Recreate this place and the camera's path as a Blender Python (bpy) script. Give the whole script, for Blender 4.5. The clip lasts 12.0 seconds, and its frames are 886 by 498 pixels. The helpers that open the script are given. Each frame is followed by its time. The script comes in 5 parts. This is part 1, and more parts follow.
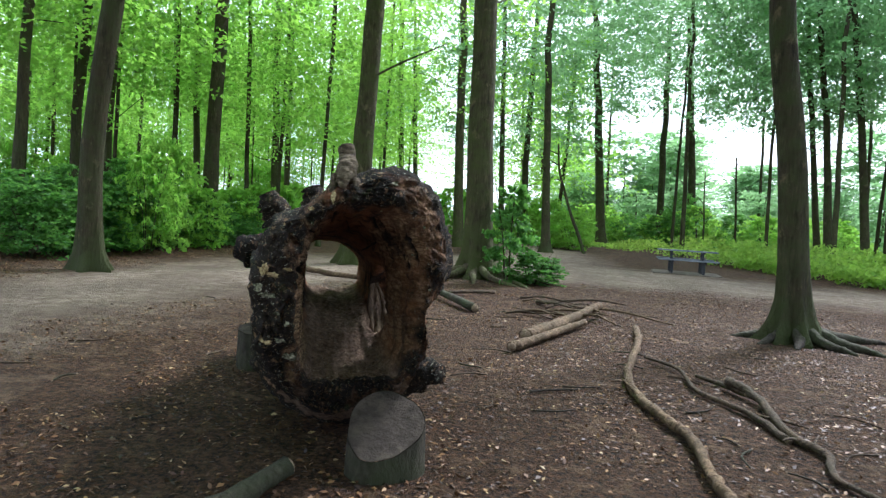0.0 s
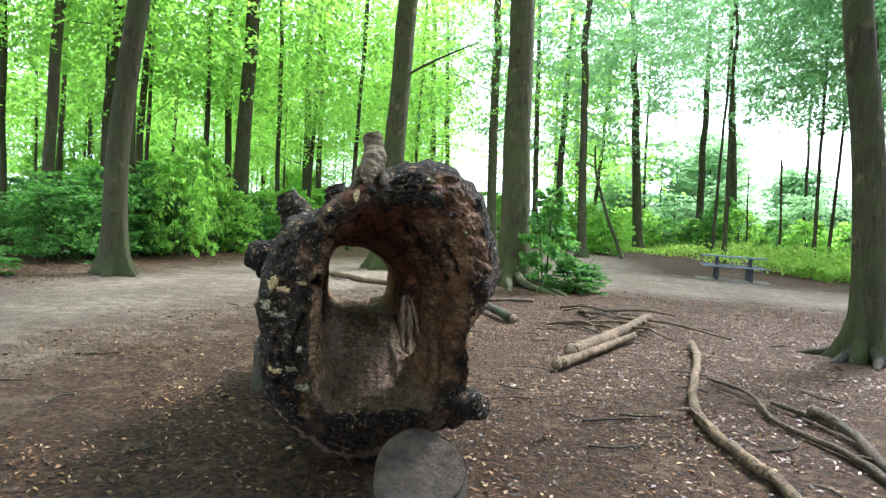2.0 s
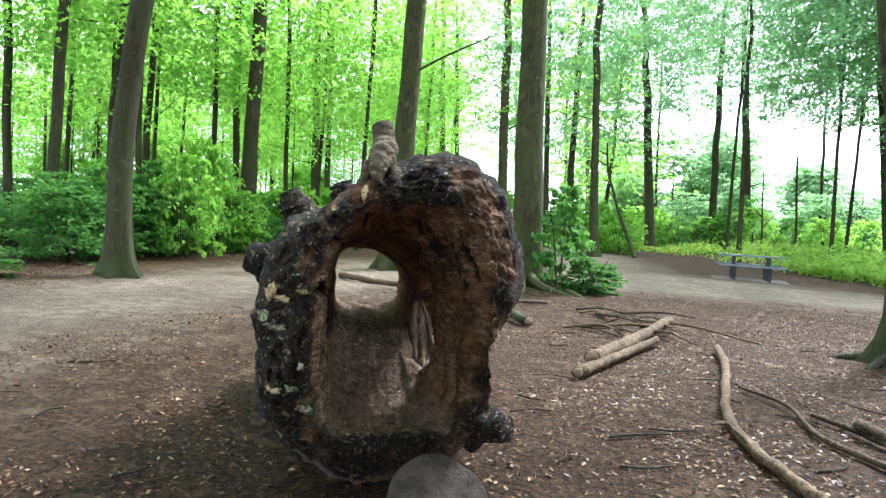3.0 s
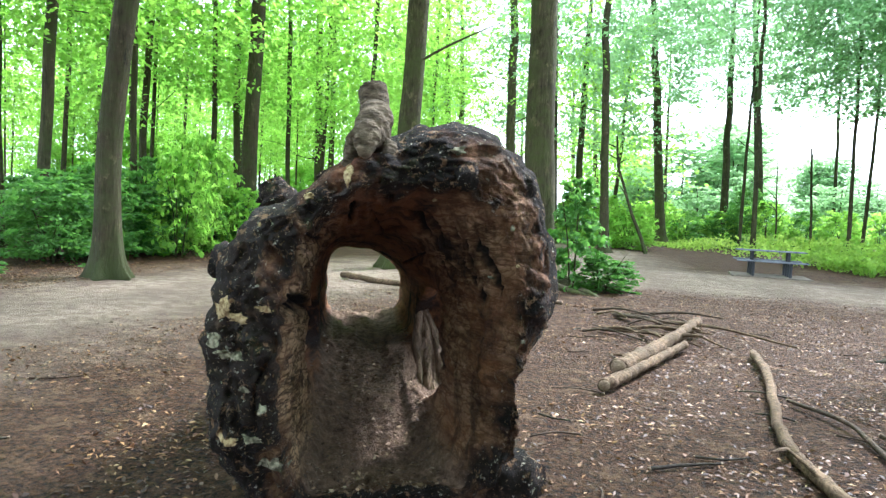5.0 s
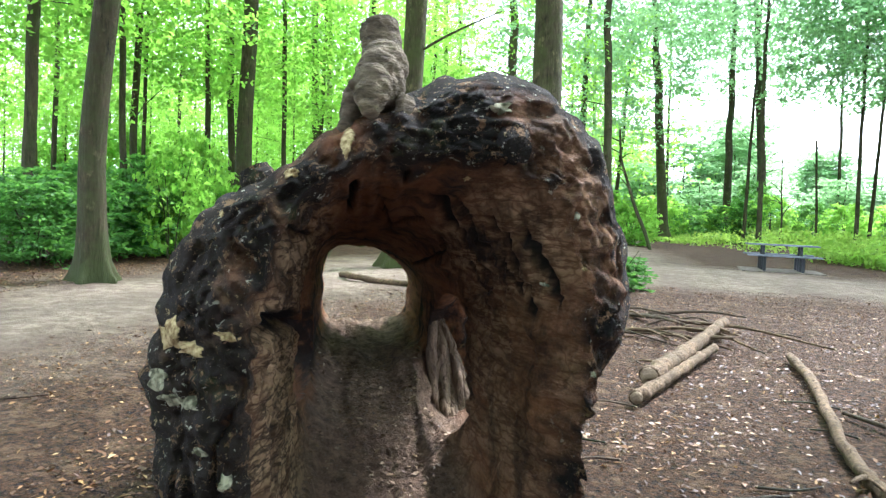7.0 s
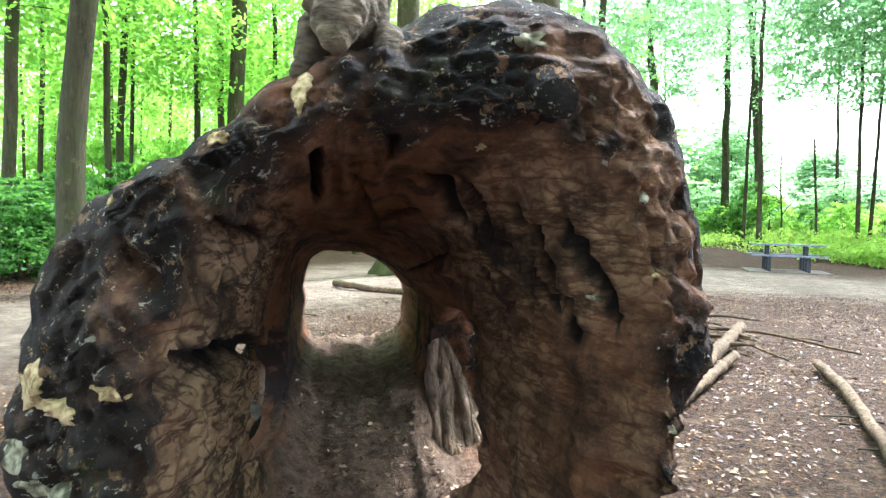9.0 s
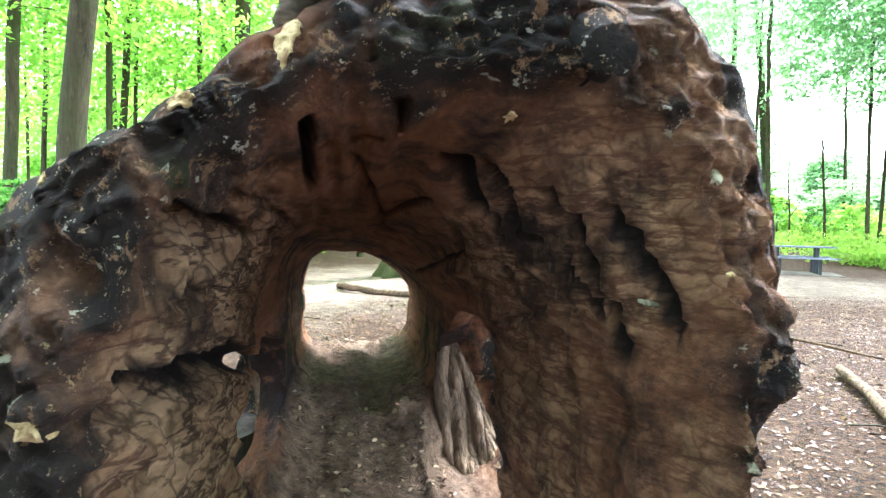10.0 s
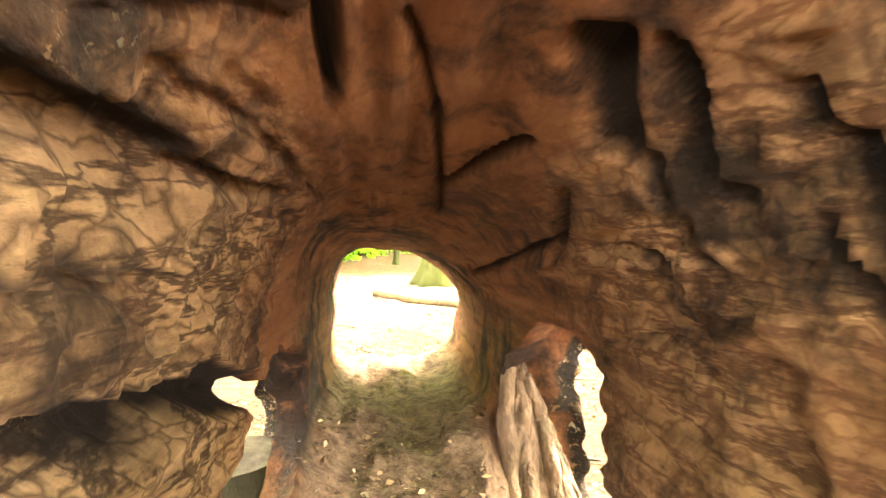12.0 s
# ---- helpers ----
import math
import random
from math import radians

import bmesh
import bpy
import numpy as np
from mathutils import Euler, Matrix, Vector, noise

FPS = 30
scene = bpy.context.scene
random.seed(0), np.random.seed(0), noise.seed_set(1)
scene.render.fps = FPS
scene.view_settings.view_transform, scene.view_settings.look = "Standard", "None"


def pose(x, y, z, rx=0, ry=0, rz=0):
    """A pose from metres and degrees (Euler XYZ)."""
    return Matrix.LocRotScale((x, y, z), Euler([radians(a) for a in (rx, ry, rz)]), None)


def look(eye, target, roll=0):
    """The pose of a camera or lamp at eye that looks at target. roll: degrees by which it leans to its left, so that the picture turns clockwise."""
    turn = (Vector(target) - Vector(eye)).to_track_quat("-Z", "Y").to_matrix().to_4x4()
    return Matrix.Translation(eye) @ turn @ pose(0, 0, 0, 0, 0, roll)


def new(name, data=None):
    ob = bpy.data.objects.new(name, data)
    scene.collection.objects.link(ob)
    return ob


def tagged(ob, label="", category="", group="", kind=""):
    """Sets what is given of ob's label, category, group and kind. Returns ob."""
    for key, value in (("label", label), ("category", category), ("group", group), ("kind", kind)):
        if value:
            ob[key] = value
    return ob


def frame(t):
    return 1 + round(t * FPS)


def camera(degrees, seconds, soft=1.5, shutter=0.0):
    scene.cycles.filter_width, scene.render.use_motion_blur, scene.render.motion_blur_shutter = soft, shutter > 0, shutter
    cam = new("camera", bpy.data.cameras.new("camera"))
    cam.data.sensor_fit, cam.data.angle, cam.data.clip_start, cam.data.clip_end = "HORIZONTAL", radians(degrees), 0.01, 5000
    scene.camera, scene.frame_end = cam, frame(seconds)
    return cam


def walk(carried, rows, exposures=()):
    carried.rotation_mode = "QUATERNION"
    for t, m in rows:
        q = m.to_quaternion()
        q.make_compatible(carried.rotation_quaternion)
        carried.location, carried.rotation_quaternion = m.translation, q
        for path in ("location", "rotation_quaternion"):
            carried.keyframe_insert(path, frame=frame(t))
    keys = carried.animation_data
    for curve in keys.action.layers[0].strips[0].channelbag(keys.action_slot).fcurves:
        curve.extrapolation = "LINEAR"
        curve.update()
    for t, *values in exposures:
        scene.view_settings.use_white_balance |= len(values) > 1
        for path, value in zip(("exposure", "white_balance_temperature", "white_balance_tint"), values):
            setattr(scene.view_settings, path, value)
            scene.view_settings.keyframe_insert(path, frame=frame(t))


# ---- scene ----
cam = camera(70.0, 12.0, soft=1.35, shutter=0.35)
PATH = [
    (0, (0.091, 2.866, 1.347), (-0.139, 4.85, 1.243), 3.5),
    (0.5, (0.071, 3.027, 1.345), (-0.195, 5.007, 1.245), 3.6),
    (1, (0.036, 3.166, 1.346), (-0.256, 5.142, 1.248), 3.6),
    (1.5, (0.002, 3.289, 1.342), (-0.308, 5.263, 1.245), 3.6),
    (2, (-0.042, 3.447, 1.338), (-0.37, 5.418, 1.24), 3.6),
    (2.5, (-0.09, 3.605, 1.337), (-0.432, 5.573, 1.237), 3.5),
    (3, (-0.134, 3.754, 1.336), (-0.49, 5.719, 1.234), 3.4),
    (5, (-0.257, 4.359, 1.314), (-0.632, 6.321, 1.201), 2.9),
    (5.5, (-0.298, 4.492, 1.303), (-0.672, 6.454, 1.188), 2.7),
    (6, (-0.358, 4.651, 1.288), (-0.731, 6.612, 1.169), 2.6),
    (6.5, (-0.403, 4.767, 1.283), (-0.775, 6.728, 1.163), 2.4),
    (7, (-0.439, 4.869, 1.279), (-0.809, 6.831, 1.159), 2.3),
    (9, (-0.531, 5.291, 1.244), (-0.891, 7.256, 1.144), 1.3),
    (9.5, (-0.551, 5.371, 1.238), (-0.92, 7.334, 1.14), 1.4),
    (10, (-0.584, 5.467, 1.223), (-0.958, 7.43, 1.131), 1.2),
    (10.5, (-0.625, 5.568, 1.203), (-0.979, 7.535, 1.118), 0.8),
    (11, (-0.671, 5.681, 1.182), (-0.982, 7.655, 1.119), 1.0),
    (11.5, (-0.711, 5.785, 1.171), (-1.066, 7.753, 1.115), 1.1),
    (12, (-0.739, 5.874, 1.161), (-1.223, 7.814, 1.097), 1.6),
]
EXPOSURE = [(0, 1.12, 5470, 15), (1.2, 1.75, 5470, 15), (2.5, 1.95, 5470, 15), (5, 2.15, 5470, 15), (7, 2.3, 5470, 15), (9, 2.75, 5470, 15), (10.5, 3.65, 5470, 15), (11.2, 4.4, 6100, 18), (12, 5.3, 9300, 23)]
walk(cam, [(t, look(eye, target, roll)) for t, eye, target, roll in PATH], EXPOSURE)

# ---- sky and sun ----
SUN_EL, SUN_AZ = radians(48), radians(35)          # azimuth clockwise from +y
world = bpy.data.worlds.new("sky")
scene.world = world
world.use_nodes = True
wn = world.node_tree.nodes
wl = world.node_tree.links
sky = wn.new("ShaderNodeTexSky")
sky.sky_type = "NISHITA"
sky.sun_disc = False
sky.sun_elevation, sky.sun_rotation = SUN_EL, SUN_AZ
sky.air_density, sky.dust_density, sky.ozone_density = 1.0, 6.0, 1.0
cloud = wn.new("ShaderNodeMixRGB")
cloud.inputs["Fac"].default_value = 0.7
cloud.inputs["Color2"].default_value = (9.5, 9.8, 10.0, 1)
wl.new(sky.outputs[0], cloud.inputs["Color1"])
wl.new(cloud.outputs[0], wn["Background"].inputs["Color"])
wn["Background"].inputs["Strength"].default_value = 0.15
sun = new("sun", bpy.data.lights.new("sun", "SUN"))
sun.data.energy, sun.data.angle, sun.data.color = 4.0, radians(12), (1, 0.96, 0.88)
sun_dir = Vector((math.sin(SUN_AZ) * math.cos(SUN_EL), math.cos(SUN_AZ) * math.cos(SUN_EL), math.sin(SUN_EL)))
sun.matrix_world = look((0, 0, 30), Vector((0, 0, 30)) - sun_dir)


# ---- materials ----
def mat(name, rough=0.9, spec=0.25):
    m = bpy.data.materials.new(name)
    m.use_nodes = True
    b = m.node_tree.nodes["Principled BSDF"]
    b.inputs["Roughness"].default_value = rough
    b.inputs["Specular IOR Level"].default_value = spec
    return m, m.node_tree.nodes, m.node_tree.links, b


def coords(n, l, scale=(1, 1, 1), world_space=False):
    mp = n.new("ShaderNodeMapping")
    mp.inputs["Scale"].default_value = scale
    if world_space:
        l.new(n.new("ShaderNodeNewGeometry").outputs["Position"], mp.inputs["Vector"])
    else:
        l.new(n.new("ShaderNodeTexCoord").outputs["Object"], mp.inputs["Vector"])
    return mp.outputs["Vector"]


def tex(n, l, vec, scale, detail=6, rough=0.6):
    t = n.new("ShaderNodeTexNoise")
    t.inputs["Scale"].default_value, t.inputs["Detail"].default_value, t.inputs["Roughness"].default_value = scale, detail, rough
    l.new(vec, t.inputs["Vector"])
    return t.outputs["Fac"]


def ramp(n, l, fac, stops):
    r = n.new("ShaderNodeValToRGB")
    e = r.color_ramp.elements
    while len(e) < len(stops):
        e.new(0.5)
    for el, (p, c) in zip(e, stops):
        el.position, el.color = p, (*c, 1) if len(c) == 3 else c
    l.new(fac, r.inputs["Fac"])
    return r.outputs["Color"]


def grey(p0, p1):
    return [(p0, (0, 0, 0)), (p1, (1, 1, 1))]


def mix(n, l, fac, a, b):
    m = n.new("ShaderNodeMixRGB")
    for sock, v in ((m.inputs["Fac"], fac), (m.inputs["Color1"], a), (m.inputs["Color2"], b)):
        if isinstance(v, tuple):
            sock.default_value = (*v, 1)
        elif isinstance(v, (int, float)):
            sock.default_value = v
        else:
            l.new(v, sock)
    return m.outputs["Color"]


def bump(n, l, b, height, strength, distance):
    bp = n.new("ShaderNodeBump")
    bp.inputs["Strength"].default_value, bp.inputs["Distance"].default_value = strength, distance
    l.new(height, bp.inputs["Height"])
    l.new(bp.outputs["Normal"], b.inputs["Normal"])


def wood_mat(name, dark, light, streak=(6, 6, 60), moss=None, rough=0.9, foot=0.0):
    m, n, l, b = mat(name, rough)
    p = coords(n, l)
    fine = tex(n, l, coords(n, l, streak), 1.0, 8, 0.68)
    blot = tex(n, l, p, 3.0, 6, 0.65)
    c = mix(n, l, ramp(n, l, fine, grey(0.38, 0.62)), dark, light)
    c = mix(n, l, ramp(n, l, blot, [(0.36, (0.7, 0.7, 0.7)), (0.6, (0, 0, 0))]), c, dark)
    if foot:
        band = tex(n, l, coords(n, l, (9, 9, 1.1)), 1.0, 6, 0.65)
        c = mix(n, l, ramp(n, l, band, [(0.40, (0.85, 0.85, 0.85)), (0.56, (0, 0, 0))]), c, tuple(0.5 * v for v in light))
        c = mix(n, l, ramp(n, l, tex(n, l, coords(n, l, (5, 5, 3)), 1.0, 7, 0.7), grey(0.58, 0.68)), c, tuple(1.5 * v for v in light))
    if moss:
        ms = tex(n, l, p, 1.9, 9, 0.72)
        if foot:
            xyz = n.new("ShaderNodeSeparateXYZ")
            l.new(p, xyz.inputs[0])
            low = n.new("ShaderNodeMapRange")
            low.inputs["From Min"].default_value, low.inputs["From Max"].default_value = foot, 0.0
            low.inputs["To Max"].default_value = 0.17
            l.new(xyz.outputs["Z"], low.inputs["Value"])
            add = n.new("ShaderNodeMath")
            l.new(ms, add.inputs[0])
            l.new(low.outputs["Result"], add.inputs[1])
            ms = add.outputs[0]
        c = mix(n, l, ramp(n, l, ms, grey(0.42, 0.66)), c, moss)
    l.new(c, b.inputs["Base Color"])
    bump(n, l, b, fine, 1.0, 0.025 if not foot else 0.06)
    return m


def leaf_mat(name, colours, back, share=0.5):
    m, n, l, b = mat(name, 0.55, 0.3)
    rnd = n.new("ShaderNodeNewGeometry").outputs["Random Per Island"]
    c = ramp(n, l, rnd, colours)
    l.new(c, b.inputs["Base Color"])
    tr = n.new("ShaderNodeBsdfTranslucent")
    l.new(mix(n, l, 0.6, c, back), tr.inputs["Color"])
    ms = n.new("ShaderNodeMixShader")
    ms.inputs["Fac"].default_value = share
    l.new(b.outputs[0], ms.inputs[1])
    l.new(tr.outputs[0], ms.inputs[2])
    l.new(ms.outputs[0], n["Material Output"].inputs["Surface"])
    return m


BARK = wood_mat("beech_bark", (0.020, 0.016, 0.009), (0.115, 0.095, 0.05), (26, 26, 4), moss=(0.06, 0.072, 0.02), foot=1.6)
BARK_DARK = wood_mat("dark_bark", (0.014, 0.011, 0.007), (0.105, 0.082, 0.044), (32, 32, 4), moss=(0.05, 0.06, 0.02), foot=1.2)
BARK_PLAIN = wood_mat("root_bark", (0.018, 0.014, 0.011), (0.085, 0.068, 0.05), (30, 30, 12), moss=(0.035, 0.042, 0.018))
STICK = wood_mat("fallen_branch_bark", (0.045, 0.027, 0.014), (0.26, 0.175, 0.10), (30, 30, 30), moss=(0.07, 0.05, 0.028))
STICK_GREY = wood_mat("weathered_branch", (0.026, 0.017, 0.011), (0.15, 0.102, 0.062), (34, 34, 34), moss=(0.045, 0.036, 0.022))
ROOT_BARK = wood_mat("mossy_root_bark", (0.03, 0.022, 0.014), (0.15, 0.115, 0.075), (24, 24, 12), moss=(0.07, 0.085, 0.025))
CUT = wood_mat("sawn_wood", (0.16, 0.115, 0.075), (0.36, 0.27, 0.18), (20, 20, 20))
LEAF_BRIGHT = leaf_mat("beech_leaves", [(0.0, (0.06, 0.17, 0.022)), (0.5, (0.12, 0.27, 0.035)), (1.0, (0.21, 0.36, 0.055))], (0.48, 0.85, 0.11), 0.64)
# paler, bluer green: the haze of distance is put into the leaf colour
LEAF_HAZY = leaf_mat("haze_paled_leaves", [(0.0, (0.08, 0.18, 0.07)), (0.5, (0.11, 0.24, 0.09)), (1.0, (0.17, 0.31, 0.12))], (0.44, 0.72, 0.30), 0.6)
LEAF_DARK = leaf_mat("shrub_leaves", [(0.0, (0.025, 0.085, 0.02)), (0.6, (0.06, 0.165, 0.035)), (1.0, (0.11, 0.25, 0.05))], (0.22, 0.5, 0.07), 0.5)
LEAF_HERB = leaf_mat("herb_leaves", [(0.0, (0.08, 0.18, 0.03)), (0.5, (0.15, 0.28, 0.04)), (1.0, (0.24, 0.36, 0.07))], (0.58, 0.82, 0.12), 0.6)
LITTER = leaf_mat("fallen_leaves", [(0.0, (0.018, 0.009, 0.005)), (0.45, (0.065, 0.029, 0.012)), (0.75, (0.14, 0.066, 0.024)), (0.93, (0.26, 0.145, 0.055)), (1.0, (0.36, 0.26, 0.13))], (0.2, 0.1, 0.03), 0.1)


# ---- building helpers ----
def link_mesh(name, mesh, material, parent=None, label=""):
    ob = new(name, mesh)
    if material is not None and not mesh.materials:
        mesh.materials.append(material)
    if parent is not None:
        ob.parent = parent
    if label:
        ob["label"] = label
    return ob


def part(name, bm, material, parent=None, label="", smooth=True):
    me = bpy.data.meshes.new(name)
    for f in bm.faces:
        f.smooth = smooth
    bm.to_mesh(me)
    bm.free()
    return link_mesh(name, me, material, parent, label)


def empty(name, x, y, z=0.0, rz=0.0):
    e = new(name)
    e.matrix_basis = pose(x, y, z, 0, 0, rz)
    e.empty_display_size = 0.2
    return e


def box(bm, c, s, rot=None, bevel=0.0):
    r = bmesh.ops.create_cube(bm, size=1.0, matrix=Matrix.Translation(c) @ (rot or Matrix()) @ Matrix.Diagonal((*s, 1)))
    if bevel:
        es = list({e for v in r["verts"] for e in v.link_edges})
        bmesh.ops.bevel(bm, geom=es, offset=bevel, segments=2, affect="EDGES")


def smooth_line(pts, n):
    """Catmull-Rom points along a polyline."""
    p = [Vector(q) for q in pts]
    p = [2 * p[0] - p[1]] + p + [2 * p[-1] - p[-2]]
    out = []
    segs = len(p) - 3
    for i in range(n + 1):
        s = min(i / n * segs, segs - 1e-6)
        k = int(s)
        t = s - k
        a, b, c, d = p[k:k + 4]
        out.append(0.5 * (2 * b + (c - a) * t + (2 * a - 5 * b + 4 * c - d) * t * t + (3 * b - a - 3 * c + d) * t ** 3))
    return out


def tube(bm, line, radius, sides=10, rough=0.0, seed=0.0, lobes=None, caps=True):
    """A tube along line; radius(i/n) gives its radius, lobes(i/n, angle) a factor on it."""
    n = len(line) - 1
    rings = []
    side = None
    for i, p in enumerate(line):
        tan = (line[min(i + 1, n)] - line[max(i - 1, 0)]).normalized()
        if side is None:
            side = tan.orthogonal().normalized()
            if abs(tan.z) > 0.9:
                side = (Vector((1, 0, 0)) - tan * tan.x).normalized()
        side = (side - tan * side.dot(tan)).normalized()
        up = tan.cross(side)
        ring = []
        for k in range(sides):
            a = 2 * math.pi * k / sides
            d = side * math.cos(a) + up * math.sin(a)
            r = radius(i / n)
            if lobes:
                r *= lobes(i / n, a)
            q = p + d * r
            if rough:
                q += d * rough * r * noise.noise((q * 3.0 / max(0.05, min(r * 4, 1.2))) + Vector((seed, 0, 0)))
            ring.append(bm.verts.new(q))
        rings.append(ring)
    for a, b in zip(rings, rings[1:]):
        for k in range(sides):
            bm.faces.new((a[k], a[(k + 1) % sides], b[(k + 1) % sides], b[k]))
    if caps:
        bm.faces.new(rings[0][::-1])
        bm.faces.new(rings[-1])
    return rings


def leaf_mesh(name, centre, along, normal, length, width, material):
    """One mesh of many small pointed leaves, from arrays."""
    along /= np.linalg.norm(along, axis=1, keepdims=True) + 1e-9
    side = np.cross(along, normal)
    side /= np.linalg.norm(side, axis=1, keepdims=True) + 1e-9
    nrm = np.cross(side, along)
    length, width = length[:, None], width[:, None]
    v = np.stack([centre - along * length * 0.5, centre + side * width * 0.5 + nrm * width * 0.12 + along * length * 0.06,
                  centre + along * length * 0.5 - nrm * length * 0.08, centre - side * width * 0.5 + nrm * width * 0.12 + along * length * 0.06], axis=1)
    count = len(centre)
    me = bpy.data.meshes.new(name)
    me.vertices.add(count * 4)
    me.vertices.foreach_set("co", v.astype(np.float32).ravel())
    me.loops.add(count * 4)
    me.loops.foreach_set("vertex_index", np.arange(count * 4, dtype=np.int32))
    me.polygons.add(count)
    me.polygons.foreach_set("loop_start", np.arange(0, count * 4, 4, dtype=np.int32))
    me.update(calc_edges=True)
    me.materials.append(material)
    return me


def sprays(rng, origins, dirs, lengths, per, size, flat=0.35, jitter=0.75):
    """Leaves along drooping sprays: arrays for leaf_mesh."""
    k = len(origins)
    t = rng.random((k, per)) ** 0.7
    dirs = dirs / np.linalg.norm(dirs, axis=1, keepdims=True)
    side = np.cross(dirs, [0, 0, 1.0])
    side /= np.linalg.norm(side, axis=1, keepdims=True) + 1e-6
    w = rng.normal(0, 1, (k, per)) * flat * lengths[:, None] * (0.25 + 0.75 * t)
    h = rng.normal(0, 0.10, (k, per)) * lengths[:, None] * 0.7 - 0.22 * lengths[:, None] * t ** 2
    c = origins[:, None] + dirs[:, None] * (t * lengths[:, None])[..., None] + side[:, None] * w[..., None]
    c[..., 2] += h
    c = c.reshape(-1, 3)
    m = len(c)
    along = np.repeat(dirs, per, 0) + rng.normal(0, 0.7, (m, 3))
    along[:, 2] -= 0.25
    normal = np.array([0, 0, 1.0]) + rng.normal(0, jitter, (m, 3))
    ln = size * rng.uniform(0.65, 1.3, m)
    return c, along, normal, ln, ln * rng.uniform(0.5, 0.72, m)


def crown_mesh(name, seed, z0, z1, reach, tiers, per, size, material, taper=0.5, low=0.35, twig=0.0):
    rng = np.random.default_rng(seed)
    z = z0 + (z1 - z0) * rng.random(tiers)
    az = rng.random(tiers) * 2 * math.pi
    f = (z - z0) / (z1 - z0)
    ln = reach * (0.45 + 0.55 * rng.random(tiers)) * (1 - taper * f)
    start = rng.random(tiers) * low * ln
    d = np.stack([np.cos(az), np.sin(az), rng.uniform(-0.12, 0.35, tiers)], 1)
    o = np.stack([np.cos(az) * start, np.sin(az) * start, z], 1)
    if twig:
        o = o + d * (ln * rng.random(tiers) ** 0.6)[:, None]
        az2 = az + rng.normal(0, 0.8, tiers)
        d = np.stack([np.cos(az2), np.sin(az2), rng.uniform(-0.3, 0.3, tiers)], 1)
        ln = twig * rng.uniform(0.6, 1.4, tiers)
    return leaf_mesh(name, *sprays(rng, o, d, ln, per, size), material)


# ---- ground ----
TRACK = [(-5.0, -6), (-5.6, 3), (-6.1, 9), (-5.7, 13), (-4.2, 17.5), (-0.8, 21.5), (3.5, 20.3), (7.5, 18.6), (13, 17.6), (30, 15)]
TRACK_HALF = [1.4, 1.4, 1.6, 2.0, 2.3, 3.6, 3.0, 2.1, 1.7, 1.6]
FORK = [(0.5, 22), (1.2, 27), (1.0, 33), (-3, 42)]


def seg_dist(px, py, a, b):
    dx, dy = b[0] - a[0], b[1] - a[1]
    t = np.clip(((px - a[0]) * dx + (py - a[1]) * dy) / (dx * dx + dy * dy), 0, 1)
    return np.hypot(px - a[0] - t * dx, py - a[1] - t * dy), t


def track_mask(px, py):
    """1 on the trodden track, falling to 0 beside it."""
    best = np.full(px.shape, -9.0)
    for i in range(len(TRACK) - 1):
        d, t = seg_dist(px, py, TRACK[i], TRACK[i + 1])
        best = np.maximum(best, TRACK_HALF[i] * (1 - t) + TRACK_HALF[i + 1] * t - d)
    for a, b in zip(FORK, FORK[1:]):
        d, t = seg_dist(px, py, a, b)
        best = np.maximum(best, 1.7 - d)
    return best


def ground_z(x, y):
    return 0.03 * noise.noise((x * 0.35, y * 0.35, 0)) + 0.012 * noise.noise((x * 1.7, y * 1.7, 3))


def axis_steps(lo, hi, step, far):
    a = list(np.arange(lo, hi + 1e-6, step))
    d = step
    up, down = [], []
    p, q = hi, lo
    while p < far:
        d *= 1.35
        p += d
        q -= d
        up.append(p)
        down.append(q)
    return np.array(down[::-1] + a + up)


